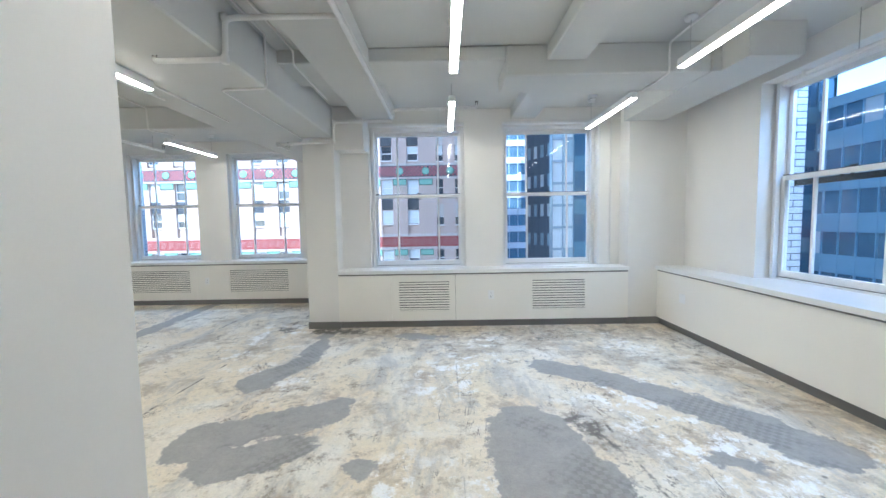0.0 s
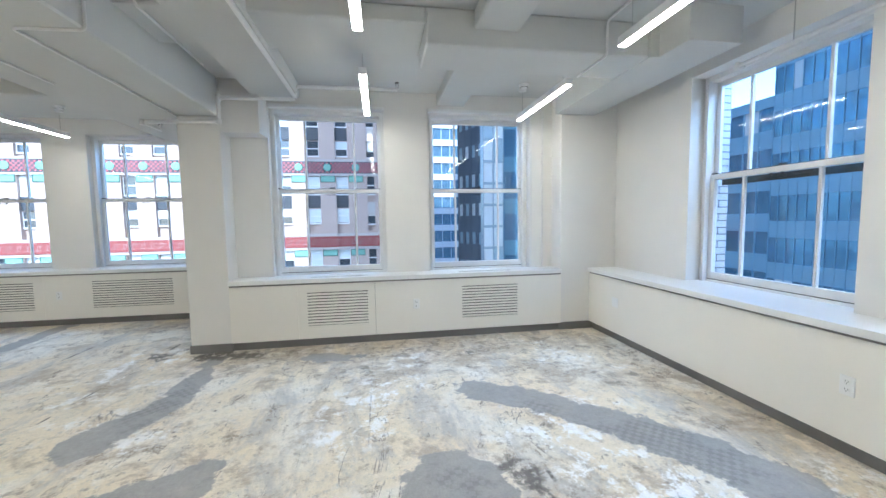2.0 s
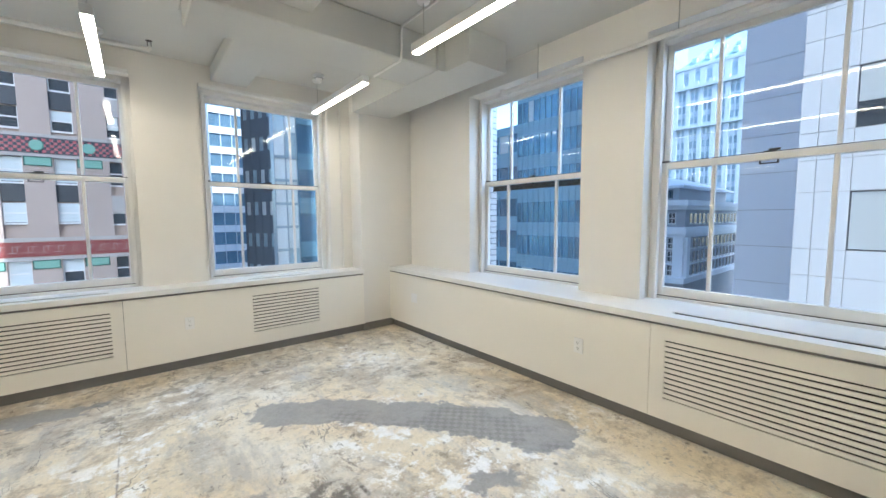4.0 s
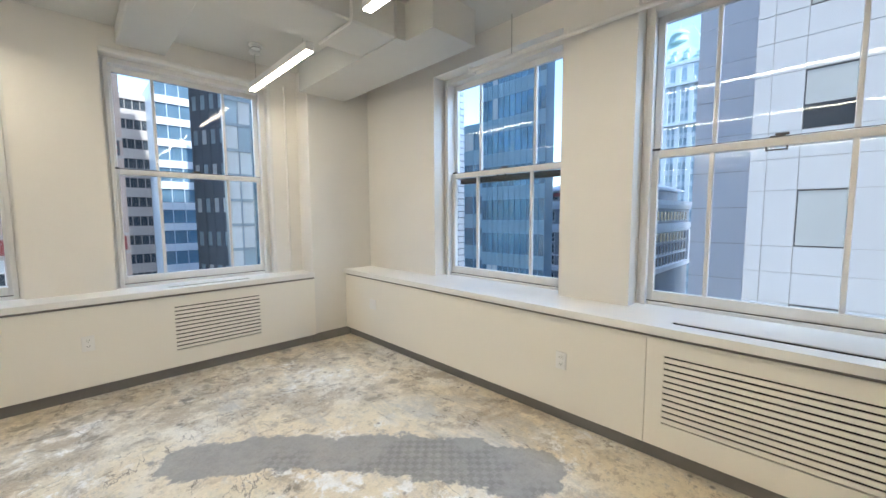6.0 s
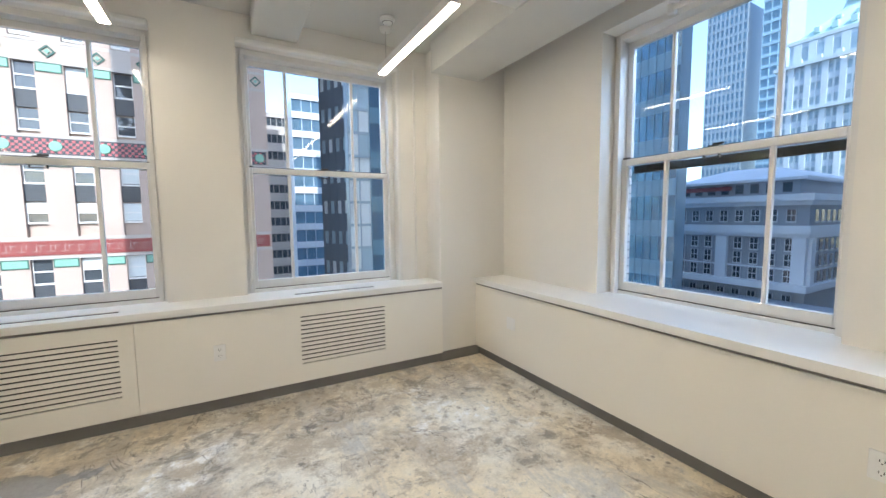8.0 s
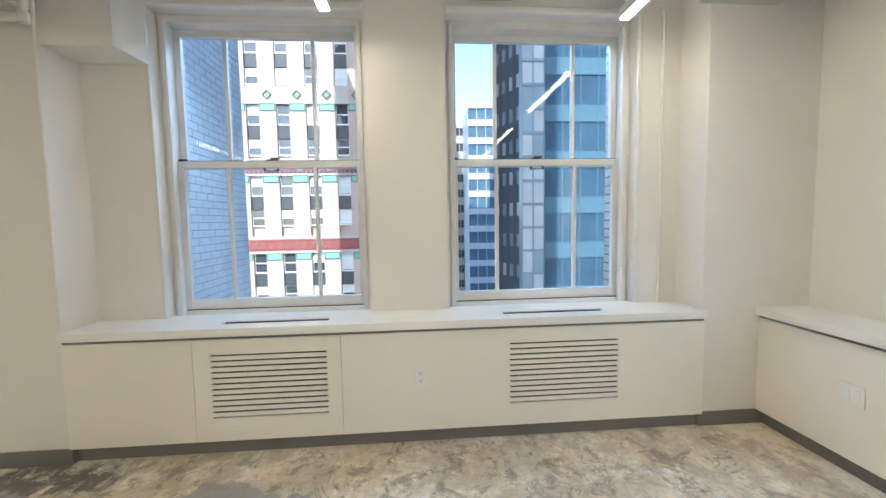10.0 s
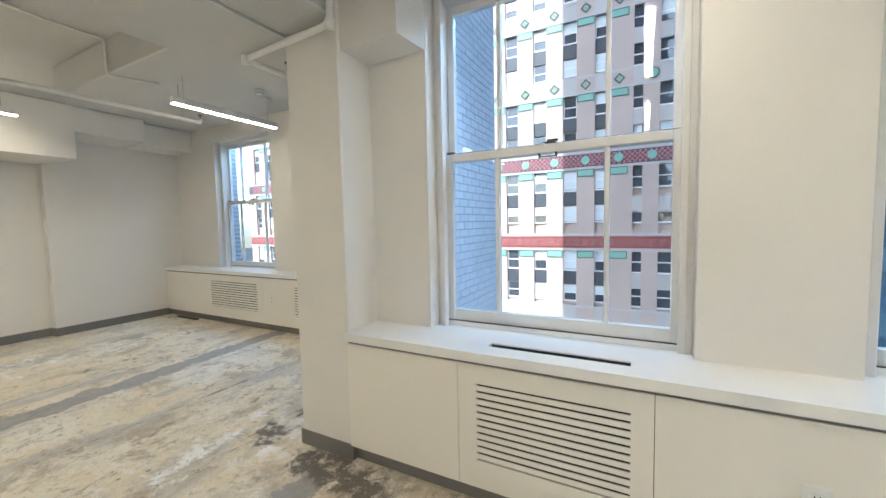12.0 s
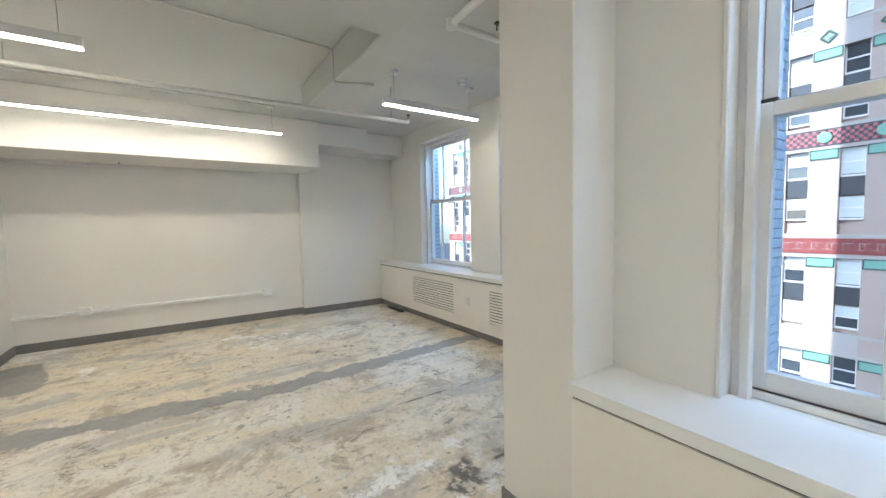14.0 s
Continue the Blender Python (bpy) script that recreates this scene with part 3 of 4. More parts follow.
setting(solid("baseboard_2", [(2.572, 3.045, 5.351, 5.361, 0, 0.10), (2.572, 2.58, 5.361, 5.38, 0, 0.10)], BASE), "grey vinyl skirting round the corner pier", "baseboard")
setting(solid("baseboard_3", [(-7.402, -7.391, 2.21, 5.67, 0, 0.115), (-7.391, -7.262, 5.67, 5.681, 0, 0.115), (-7.271, -7.262, 5.681, 7.17, 0, 0.115), (-7.39, -3.2, 2.199, 2.21, 0, 0.115)], BASE), "grey vinyl skirting of the deeper bay", "baseboard")
setting(solid("baseboard_4", [(-0.87, -0.69, 0.819, 0.829, 0, 0.10), (-0.701, -0.69, -2.2, 0.819, 0, 0.10)], BASE), "grey vinyl skirting of the partition", "baseboard")
setting(solid("trim_1", [(-1.09, 0.30, NF - 0.03, NF + 0.02, 2.895, 2.94), (0.86, 2.25, NF - 0.03, NF + 0.02, 2.895, 2.94)], LEDGE, 0.012, segments=3), "white head trim over the sash windows", "trim")
setting(solid("trim_2", [(-1.115, -1.095, NF - 0.008, NF + 0.02, SILL + 0.012, 2.9), (2.255, 2.285, NF - 0.01, NF + 0.02, SILL + 0.012, 2.95), (2.43, 2.45, NF - 0.02, NF + 0.02, SILL + 0.012, 2.95)], TRIM, 0.004), "white upright casing beside the windows", "trim")


def sprinkler(x, y, z, up, label="pendent fire sprinkler head on a white pipe"):
    base = empty("sprinkler", pose(x, y, z))
    k = 1 if up else -1
    lathe("socket", [(0.016, 0), (0.018, 0.01 * k), (0.014, 0.03 * k)], PIPE, base, 12)
    solid("arms", [(-0.016, -0.011, -0.003, 0.003, min(0.03 * k, 0.075 * k), max(0.03 * k, 0.075 * k)), (0.011, 0.016, -0.003, 0.003, min(0.03 * k, 0.075 * k), max(0.03 * k, 0.075 * k))], DARKM, 0, base)
    lathe("deflector", [(0.004, 0.075 * k), (0.026, 0.077 * k), (0.026, 0.081 * k)], DARKM, base, 14)
    return tagged(base, label, "sprinkler", "sprinkler heads")


def pipe(points, r, label, name="pipe", clips=()):
    ob = empty(name)
    ob.location = points[0]
    o = Vector(points[0])
    tube("run", [Vector(p) - o for p in points], r, PIPE, ob, 0.06 if r > 0.015 else 0.04)
    for p in points[1:-1]:
        if r > 0.015:
            lathe("fitting", [(r * 1.05, -0.03), (r * 1.3, -0.028), (r * 1.3, 0.028), (r * 1.05, 0.03)], PIPE, ob, 12).location = Vector(p) - o
    for c in clips:
        tube("hanger", [Vector(c) - o, Vector((c[0], c[1], CZ - 0.006)) - o], 0.004, METAL, ob)
    return tagged(ob, label, "pipe", "pipes")


SPR = 0.020
pipe([(-0.70, -2.2, 2.925), (-0.70, 5.28, 2.925)], SPR, "long white sprinkler pipe under the ceiling rib")
pipe([(-0.70, 5.28, 2.90), (-0.70, 5.28, 3.04), (0.46, 5.28, 3.05)], SPR, "white sprinkler branch pipe over the window")
sprinkler(0.46, 5.28, 3.05, True)
pipe([(-0.70, 5.26, 2.89), (-1.50, 5.26, 2.885), (-1.505, 5.26, 2.63), (-2.27, 5.27, 2.60), (-2.27, 5.62, 2.60)], SPR, "white sprinkler pipe stepping down round the pier")
sprinkler(-2.27, 5.62, 2.62, True)
pipe([(-0.70, 2.72, 2.95), (-1.505, 2.72, 2.95), (-1.505, 2.70, 2.66), (-2.0, 2.70, 2.66)], SPR, "white sprinkler pipe stepping under the wide beam")
sprinkler(-2.0, 2.70, 2.66, True)
pipe([(-4.63, 2.21, 2.74), (-4.63, 6.33, 2.75)], SPR, "white sprinkler pipe hung in the deeper bay", clips=[(-4.63, 3.0, 2.76), (-4.63, 6.1, 2.76)])
sprinkler(-4.63, 6.33, 2.76, True)
pipe([(-7.20, 2.21, 2.37), (-7.20, 3.35, 2.37)], SPR, "short white pipe under the bulkhead")
sprinkler(-7.20, 3.35, 2.37, True)
pipe([(3.37, 3.56, 2.79), (3.30, 3.55, 2.79), (3.30, 0.4, 2.80)], 0.017, "white pipe along the head of the windows", clips=[(3.30, 3.1, 2.80), (3.30, 1.9, 2.80)])
C = 0.010
pipe([(-1.49, -2.2, 3.11), (-1.49, 3.30, 3.11), (-1.525, 3.36, 3.11), (-1.525, 3.36, 2.688), (-1.93, 3.38, 2.688), (-1.96, 5.33, 2.688)], C, "thin painted conduit down and under the wide beam", "conduit")
pipe([(-1.38, 2.4, 3.115), (-1.38, 3.608, 3.115), (-1.38, 3.608, 2.988), (-1.38, 4.62, 2.988)], C, "thin painted conduit on the ceiling", "conduit")
pipe([(2.10, -2.2, 3.11), (2.10, 3.60, 3.11), (2.10, 3.605, 2.838), (2.10, 4.08, 2.838)], C, "thin painted conduit round the cross beam", "conduit")
pipe([(-2.42, 3.17, 2.69), (-2.45, 4.40, 2.69)], C, "thin painted conduit under the wide beam", "conduit")
pipe([(-3.86, 2.21, 3.11), (-4.0, 5.198, 3.11), (-4.0, 5.198, 2.818), (-3.88, 5.54, 2.818)], C, "thin painted conduit across the ceiling", "conduit")
pipe([(-6.0, 2.21, 3.10), (-5.95, 5.05, 3.10)], C, "thin painted conduit beside the long lamp", "conduit")
pipe([(-2.60, 3.6, 2.69), (-2.62, 2.2, 2.69)], C, "thin dark-shadowed conduit under the beam", "conduit")


def detector(x, y, z):
    base = empty("smoke_detector", pose(x, y, z))
    lathe("base", [(0.055, 0.0), (0.062, -0.004), (0.062, -0.018), (0.05, -0.022)], PLASTIC, base)
    lathe("head", [(0.05, -0.022), (0.048, -0.034), (0.036, -0.046), (0.012, -0.05)], PLASTIC, base)
    lathe("vent", [(0.044, -0.0375), (0.0445, -0.041)], DARKM, base)
    return tagged(base, "white smoke detector on the ceiling", "smoke detector", "smoke detectors")


detector(1.985, 5.14, CZ)
detector(-4.03, 6.70, CZ)


def outlet(m):
    """A wall plate; local x across, z up, y into the wall."""
    base = empty("outlet", m)
    solid("plate", [(-0.04, 0.04, -0.009, 0, -0.062, 0.062)], PLASTIC, 0.003, base)
    for z in (-0.024, 0.024):
        solid("socket", [(-0.017, 0.017, -0.012, -0.008, z - 0.016, z + 0.016)], PLASTIC, 0.003, base)
        solid("slot", [(-0.009, -0.006, -0.0125, -0.011, z - 0.002, z + 0.008), (0.006, 0.009, -0.0125, -0.011, z - 0.002, z + 0.008), (-0.002, 0.002, -0.0125, -0.011, z - 0.011, z - 0.006)], SLOT, 0, base)
    return tagged(base, "white duplex outlet plate on the heater cover", "outlet", "outlets")


outlet(pose(0.64, 5.325, 0.462))
outlet(pose(3.005, 2.44, 0.458, 0, 0, -90))
wide = empty("wall_plate", pose(3.005, 4.77, 0.475, 0, 0, -90))
solid("plate", [(-0.06, 0.06, -0.006, 0, -0.058, 0.058)], PLASTIC, 0.002, wide)
solid("insert", [(-0.042, -0.008, -0.009, -0.005, -0.034, 0.034), (0.008, 0.042, -0.009, -0.005, -0.034, 0.034)], PLASTIC, 0.002, wide)
tagged(wide, "white double wall plate on the heater cover", "wall plate")
outlet(pose(-4.55, 7.13, 0.46))
outlet(pose(-6.72, 7.13, 0.465))

race = empty("cable_raceway", pose(-7.40, 2.2, 0.45))
solid("channel", [(0, 0.055, 0.0, 2.85, -0.02, 0.02)], PLASTIC, 0.002, race)
for y in (0.62, 2.85):
    solid("box", [(0, 0.07, y, y + 0.12, -0.05, 0.06)], PLASTIC, 0.004, race)
tagged(race, "white surface cable raceway with two boxes", "cable raceway")
vent = solid("floor_vent", [(-6.9, -6.35, 7.06, 7.12, 0.0, 0.018)], DARKM, 0.003)
tagged(vent, "dark flat strip on the floor by the cover", "floor strip")

# ---------------------------------------------------------------- outside
setting(solid("ground", [(-400, 400, -400, 600, -22.5, -22.0)], ASPHALT), "asphalt street far below", "ground")


def facade(name, w, h, cols, rows, mats, label, m, depth=12, pier=0.45, band=0.45, proud=0.35, pale=0.0):
    """A block with a grid of recessed windows on its front; local x across, y into the block, z up from its foot."""
    wall, glass = mats
    base = empty(name, m)
    cw, rh = w / cols, h / rows
    parts = [(0, w, proud, depth, 0, h), (0, w, 0.0, proud, h - 0.02, h + 0.9)]
    for i in range(cols + 1):
        parts.append((max(0, i * cw - cw * pier / 2), min(w, i * cw + cw * pier / 2), 0, proud, 0, h - 0.02))
    for j in range(rows):
        parts.append((0, w, 0.03, proud, j * rh, j * rh + rh * band))
    solid("wall", parts, wall, 0, base)
    pw = cw * (1 - pier)
    panes, rnd = {}, random.Random(cols * 100 + rows)
    for i in range(cols):
        for j in range(rows):
            mat = BLIND if rnd.random() < pale else glass
            if mat not in panes:
                g = solid("window", [(0, pw, 0, 0.05, 0, rh * (1 - band))], mat, 0, base)
                panes[mat] = g.data
            else:
                g = new("window", panes[mat])
                g.parent = base
            g.location = (i * cw + cw * pier / 2, proud - 0.06, j * rh + rh * band)
    return tagged(base, label, "building")


# Unseen block; its extent is set to shade the brick front opposite.
setting(solid("shading_storeys", [(-13, 3.75, -18, 6.2, 3.4, 72), (-13, -1.54, 6.2, 7.95, 3.4, 72), (-13, 3.75, -18, -2.6, -22, 3.4)], PINK), "unseen plain storeys round the rooms, added to shade the brick building opposite", "building")


def ornate_building():
    """Brick front with paired windows, dark spandrels, red and green terracotta bands."""
    base = empty("ornate_building", pose(0, 42, 0))
    x1, x0, group_h = 4.1, -54.0, 6.85
    body = [(x0, x1, 0.4, 14, -22, 48)]
    cols = [-3.5 - 2.85 * k for k in range(18)]
    ends = [(-0.55, 0.75), (1.75, 1.25)]
    bands = [-0.6 + 7.6 * 0, 7.1, 14.05, 20.9, 27.7, 34.5, 41.3, -7.6, -14.6]
    edge = sorted([(c - 0.62, c + 0.62) for c in cols] + [(c - w / 2, c + w / 2) for c, w in ends])
    piers_, at = [], x0
    for a, b in edge:
        piers_.append((at, a, 0, 0.4, -22, 48))
        at = b
    piers_.append((at, x1, 0, 0.4, -22, 48))
    solid("wall", body + piers_, PINK, 0, base)
    stones = []
    for zb in bands:
        stones += [(x0, x1, -0.02, 0.4, zb - 0.85, zb - 0.62), (x0, x1, -0.02, 0.4, zb + 0.62, zb + 0.85), (x0, x1, 0.01, 0.4, zb - 0.62, zb + 0.62)]
    for zb in bands:
        for k, (c, w) in enumerate(ends):
            stones.append((c - w / 2, c + w / 2, 0.02, 0.4, zb + 2.75, zb + 4.1))
    solid("band", stones, STONE, 0, base)
    solid("red_band", [(x0, x1 - 0.2, -0.05, 0.0, -1.15, -0.05)], REDT, 0, base)
    fret, x = [], x1 - 0.6
    while x > x0 + 1:
        fret += [(x - 0.55, x, -0.06, -0.04, -0.40, -0.37), (x - 0.55, x - 0.52, -0.06, -0.04, -0.85, -0.40), (x - 0.3, x - 0.27, -0.06, -0.04, -0.7, -0.40), (x - 0.8, x - 0.3, -0.06, -0.04, -0.85, -0.82)]
        x -= 0.8
    solid("fret", fret, STONE, 0, base)
    solid("chequer_ground", [(x0, x1 - 0.2, -0.05, 0.0, 6.5, 7.7)], DARKPANEL, 0, base)
    cheq, k = [], 0
    x = x1 - 0.35
    while x > x0 + 1:
        for r in range(5):
            if (k + r) % 2:
                cheq.append((x - 0.2, x, -0.065, -0.045, 6.58 + r * 0.21, 6.77 + r * 0.21))
        x -= 0.21
        k += 1
    solid("chequer", cheq, material("red_tile", (0.45, 0.13, 0.14), 0.5, vary=0.1, bump=0), 0, base)
    disc_mesh = None
    spots = [(c + 1.42, 7.1) for c in cols] + [(0.6, 7.1), (3.35, 7.1), (0.6, 14.05)]
    for c, z in spots:
        if disc_mesh is None:
            d = lathe("medallion", [(0.34, 0.0), (0.40, 0.02), (0.40, 0.08), (0.34, 0.1), (0.2, 0.08), (0.1, 0.1)], GREENT, base, 16)
            disc_mesh = d.data
        else:
            d = new("medallion", disc_mesh)
            d.parent = base
        d.location, d.rotation_euler = (c, 0.0, z), (radians(90), 0, 0)
    di = None
    for zb in bands[2:5]:
        for c in [c + 1.42 for c in cols] + [3.3]:
            if di is None:
                di = solid("diamond", [(-0.34, 0.34, 0, 0.06, 0.23, 0.34), (-0.34, 0.34, 0, 0.06, -0.34, -0.23), (-0.34, -0.23, 0, 0.06, -0.23, 0.23), (0.23, 0.34, 0, 0.06, -0.23, 0.23)], DARKTILE, 0, base)
                inner_ = solid("diamond_heart", [(-0.13, 0.13, 0, 0.05, -0.13, 0.13)], GREENT, 0, base)
                dm, im = di.data, inner_.data
                obs_ = (di, inner_)
            else:
                obs_ = (new("diamond", dm), new("diamond_heart", im))
            for o in obs_:
                o.parent, o.location, o.rotation_euler = base, (c, -0.07, zb), (0, radians(45), 0)
    tiles = []
    for zb in bands:
        for c in cols:
            tiles.append((c + 0.75, c + 2.1, -0.04, 0.0, zb - 1.45, zb - 0.9))
    solid("lintel_tile", tiles, GREENT, 0, base)
    solid("tile_edge", [b for x0_, x1_, y0_, y1_, z0_, z1_ in tiles for b in ((x0_, x1_, -0.06, 0.0, z1_, z1_ + 0.07), (x0_, x1_, -0.06, 0.0, z0_ - 0.07, z0_), (x0_ - 0.07, x0_, -0.06, 0.0, z0_ - 0.07, z1_ + 0.07), (x1_, x1_ + 0.07, -0.06, 0.0, z0_ - 0.07, z1_ + 0.07))], DARKTILE, 0, base)
    ring = None
    for c, z in spots:
        if ring is None:
            o = lathe("medallion_rim", [(0.40, -0.01), (0.47, -0.01), (0.47, 0.05), (0.40, 0.05)], DARKTILE, base, 16)
            ring = o.data
        else:
            o = new("medallion_rim", ring)
            o.parent = base
        o.location, o.rotation_euler = (c, 0.0, z), (radians(90), 0, 0)
    # windows: upper sash pair, dark panel, lower window
    meshes = {}

    def part(name, key, parts, mat, loc):
        if key not in meshes:
            o = solid(name, parts, mat, 0, base)
            meshes[key] = o.data
        else:
            o = new(name, meshes[key])
            o.parent = base
        o.location = loc

    rnd = random.Random(4)
    far_rows = [zb for zb in bands if zb > 30 or zb < -10]
    far_panes = [(c - 0.62, c + 0.62, 0.3, 0.36, zb - dz, zb - dz + h) for zb in far_rows for c in cols for dz, h in ((2.75, 1.85), (5.75, 1.5))]
    far_panes += [(c - w / 2, c + w / 2, 0.3, 0.36, zb - dz, zb - dz + 1.85) for zb in far_rows for c, w in ends for dz in (2.75, 5.9)]
    tagged(solid("high_window", far_panes, FARGLASS, 0, base), kind="stuff")
    for zb in bands:
        if zb in far_rows:
            continue
        for c in cols:
            part("spandrel", "sp", [(-0.62, 0.62, 0.22, 0.34, 0, 1.3)], DARKPANEL, (c, 0, zb - 4.15 - 0.0))
            for z, h in ((zb - 2.75, 1.85), (zb - 5.75, 1.5)):
                pick = rnd.random()
                part("window", ("g", h), [(-0.62, 0.62, 0.33, 0.36, 0, h)], FARGLASS, (c, 0, z))
                part("window_frame", ("f", h), [(-0.62, 0.62, 0.26, 0.32, h / 2 - 0.05, h / 2 + 0.05), (-0.62, -0.54, 0.26, 0.32, 0, h), (0.54, 0.62, 0.26, 0.32, 0, h), (-0.62, 0.62, 0.2, 0.32, -0.1, 0.03)], TRIM, (c, 0, z))
                if pick < 0.6:
                    bh = 0.5 if pick < 0.35 else 0.95
                    part("blind", ("b", h, bh), [(-0.54, 0.54, 0.30, 0.32, h * (1 - bh), h)], BLIND, (c, 0, z))
        for c, w in ends:
            for z, h in ((zb - 2.75, 1.85), (zb - 5.9, 1.85)):
                part("window", ("ge", w, h), [(-w / 2, w / 2, 0.3, 0.36, 0, h)], FARGLASS, (c, 0, z))
                part("window_frame", ("fe", w, h), [(-w / 2, w / 2, 0.22, 0.28, h / 2 - 0.05, h / 2 + 0.05), (-w / 2, w / 2, 0.15, 0.28, -0.1, 0.03)], TRIM, (c, 0, z))
                if rnd.random() < 0.5:
                    part("blind", ("be", w, h), [(-w / 2 + 0.05, w / 2 - 0.05, 0.25, 0.29, h * 0.35, h)], BLIND, (c, 0, z))
    solid("coping", [(x0, x1 + 0.3, -0.4, 14, 48, 48.8)], STONE, 0, base)
    return tagged(base, "pink brick building with red and green terracotta bands", "building")


ornate_building()
facade("office_building", 7.5, 44, 7, 13, (STONE, FARGLASS), "distant white office block with ribbon windows", pose(7.6, 88, -22), pier=0.08, band=0.5)
facade("office_building", 9, 46, 5, 13, (TILE, BLUEGLASS), "distant blue office block with ribbon windows", pose(11.6, 80, -22), pier=0.04, band=0.35)
facade("office_building", 5.1, 62, 4, 17, (SLATE, HAZEGLASS), "dark brick office building with small windows", pose(10.7, 50.8, -22, 0, 0, -64.4), depth=4, pier=0.42, band=0.58, proud=0.16, pale=0.3)
# Half the panes are pale: a pale building's reflection, given as colour.
facade("glass_tower", 2.0, 66, 2, 32, (MULLION, HAZEGLASS), "narrow glass stair tower with reflections painted as pale panes", pose(10.1, 36.1, -22), depth=1.0, pier=0.1, band=0.12, proud=0.2, pale=0.5)
facade("glass_tower", 24, 68, 15, 17, (SHADEDPANEL, SHADEDGLASS), "blue glass office tower with pale spandrels", pose(12.1, 36, -22), depth=8, pier=0.05, band=0.36, proud=0.2)
facade("glass_tower", 8, 39.5, 11, 11, (BLUEPANEL, BLUEGLASS), "blue glass office block", pose(34, 29, -22, 0, 0, -90), depth=1.5, pier=0.07, band=0.40, proud=0.14, pale=0.07)
facade("glass_tower", 9, 33, 6, 9, (BLUEPANEL, BLUEGLASS), "lower blue glass office block", pose(34.5, 38.2, -22, 0, 0, -90), depth=3, pier=0.06, band=0.45, proud=0.2, pale=0.2)


def panel_building():
    """White panelled front with square windows, every panel a piece."""
    base = empty("panelled_building", pose(17, 3.22, 0, 0, 0, -90))
    solid("wall", [(0, 16, 0.06, 14, -22, 40)], MORTAR, 0, base)
    pw, storey, wh = 1.22, 3.65, 1.80
    cols = [(0.0, 0.44), (0.44, pw)] + [(k * pw, (k + 1) * pw) for k in range(1, 13)]
    made = {}
    for r in range(-3, 5):
        z0 = 0.42 + r * storey
        for k, (x0, x1) in enumerate(cols):
            for zr, h in ((0, wh), (wh, 1.0), (wh + 1.0, storey - wh - 1.0)):
                if zr == 0 and k % 3 == 2:
                    solid("window", [(x0 + 0.02, x1 - 0.02, 0.03, 0.05, z0 + 0.02, z0 + wh - 0.02)], FARGLASS, 0, base)
                    solid("blind", [(x0 + 0.04, x1 - 0.04, 0.024, 0.029, z0 + (0.05 if r % 2 == 0 else 0.75), z0 + wh - 0.04)], BLIND, 0, base)
                    continue
                key = (round(x1 - x0, 3), h)
                if key not in made:
                    p = solid("panel", [(0.008, key[0] - 0.008, 0, 0.055, 0.008, h - 0.008)], TILE, 0.006, base)
                    made[key] = p.data
                else:
                    p = new("panel", made[key])
                    p.parent = base
                p.location = (x0, 0, z0 + zr)
    return tagged(base, "white panelled office building with square windows", "building")


panel_building()


def lilac_slab():
    base = empty("office_slab", pose(25, 6.6, 0, 0, 0, -90))
    # Wall runs 38 m back, unseen, to shade the grey limestone building.
    solid("wall", [(0, 4, 0.05, 38, -22, 50)], MORTAR, 0, base)
    solid("panel", [(0, 2.6, 0, 0.05, -22 + 1.83 * k + 0.015, -22 + 1.83 * (k + 1) - 0.015) for k in range(39)], LILAC, 0, base)
    solid("window", [(2.62, 3.1, 0.0, 0.05, -22 + 3.66 * k + 1.0, -22 + 3.66 * k + 2.9) for k in range(19)], FARGLASS, 0, base)
    return tagged(base, "lilac panelled office slab", "building")


lilac_slab()


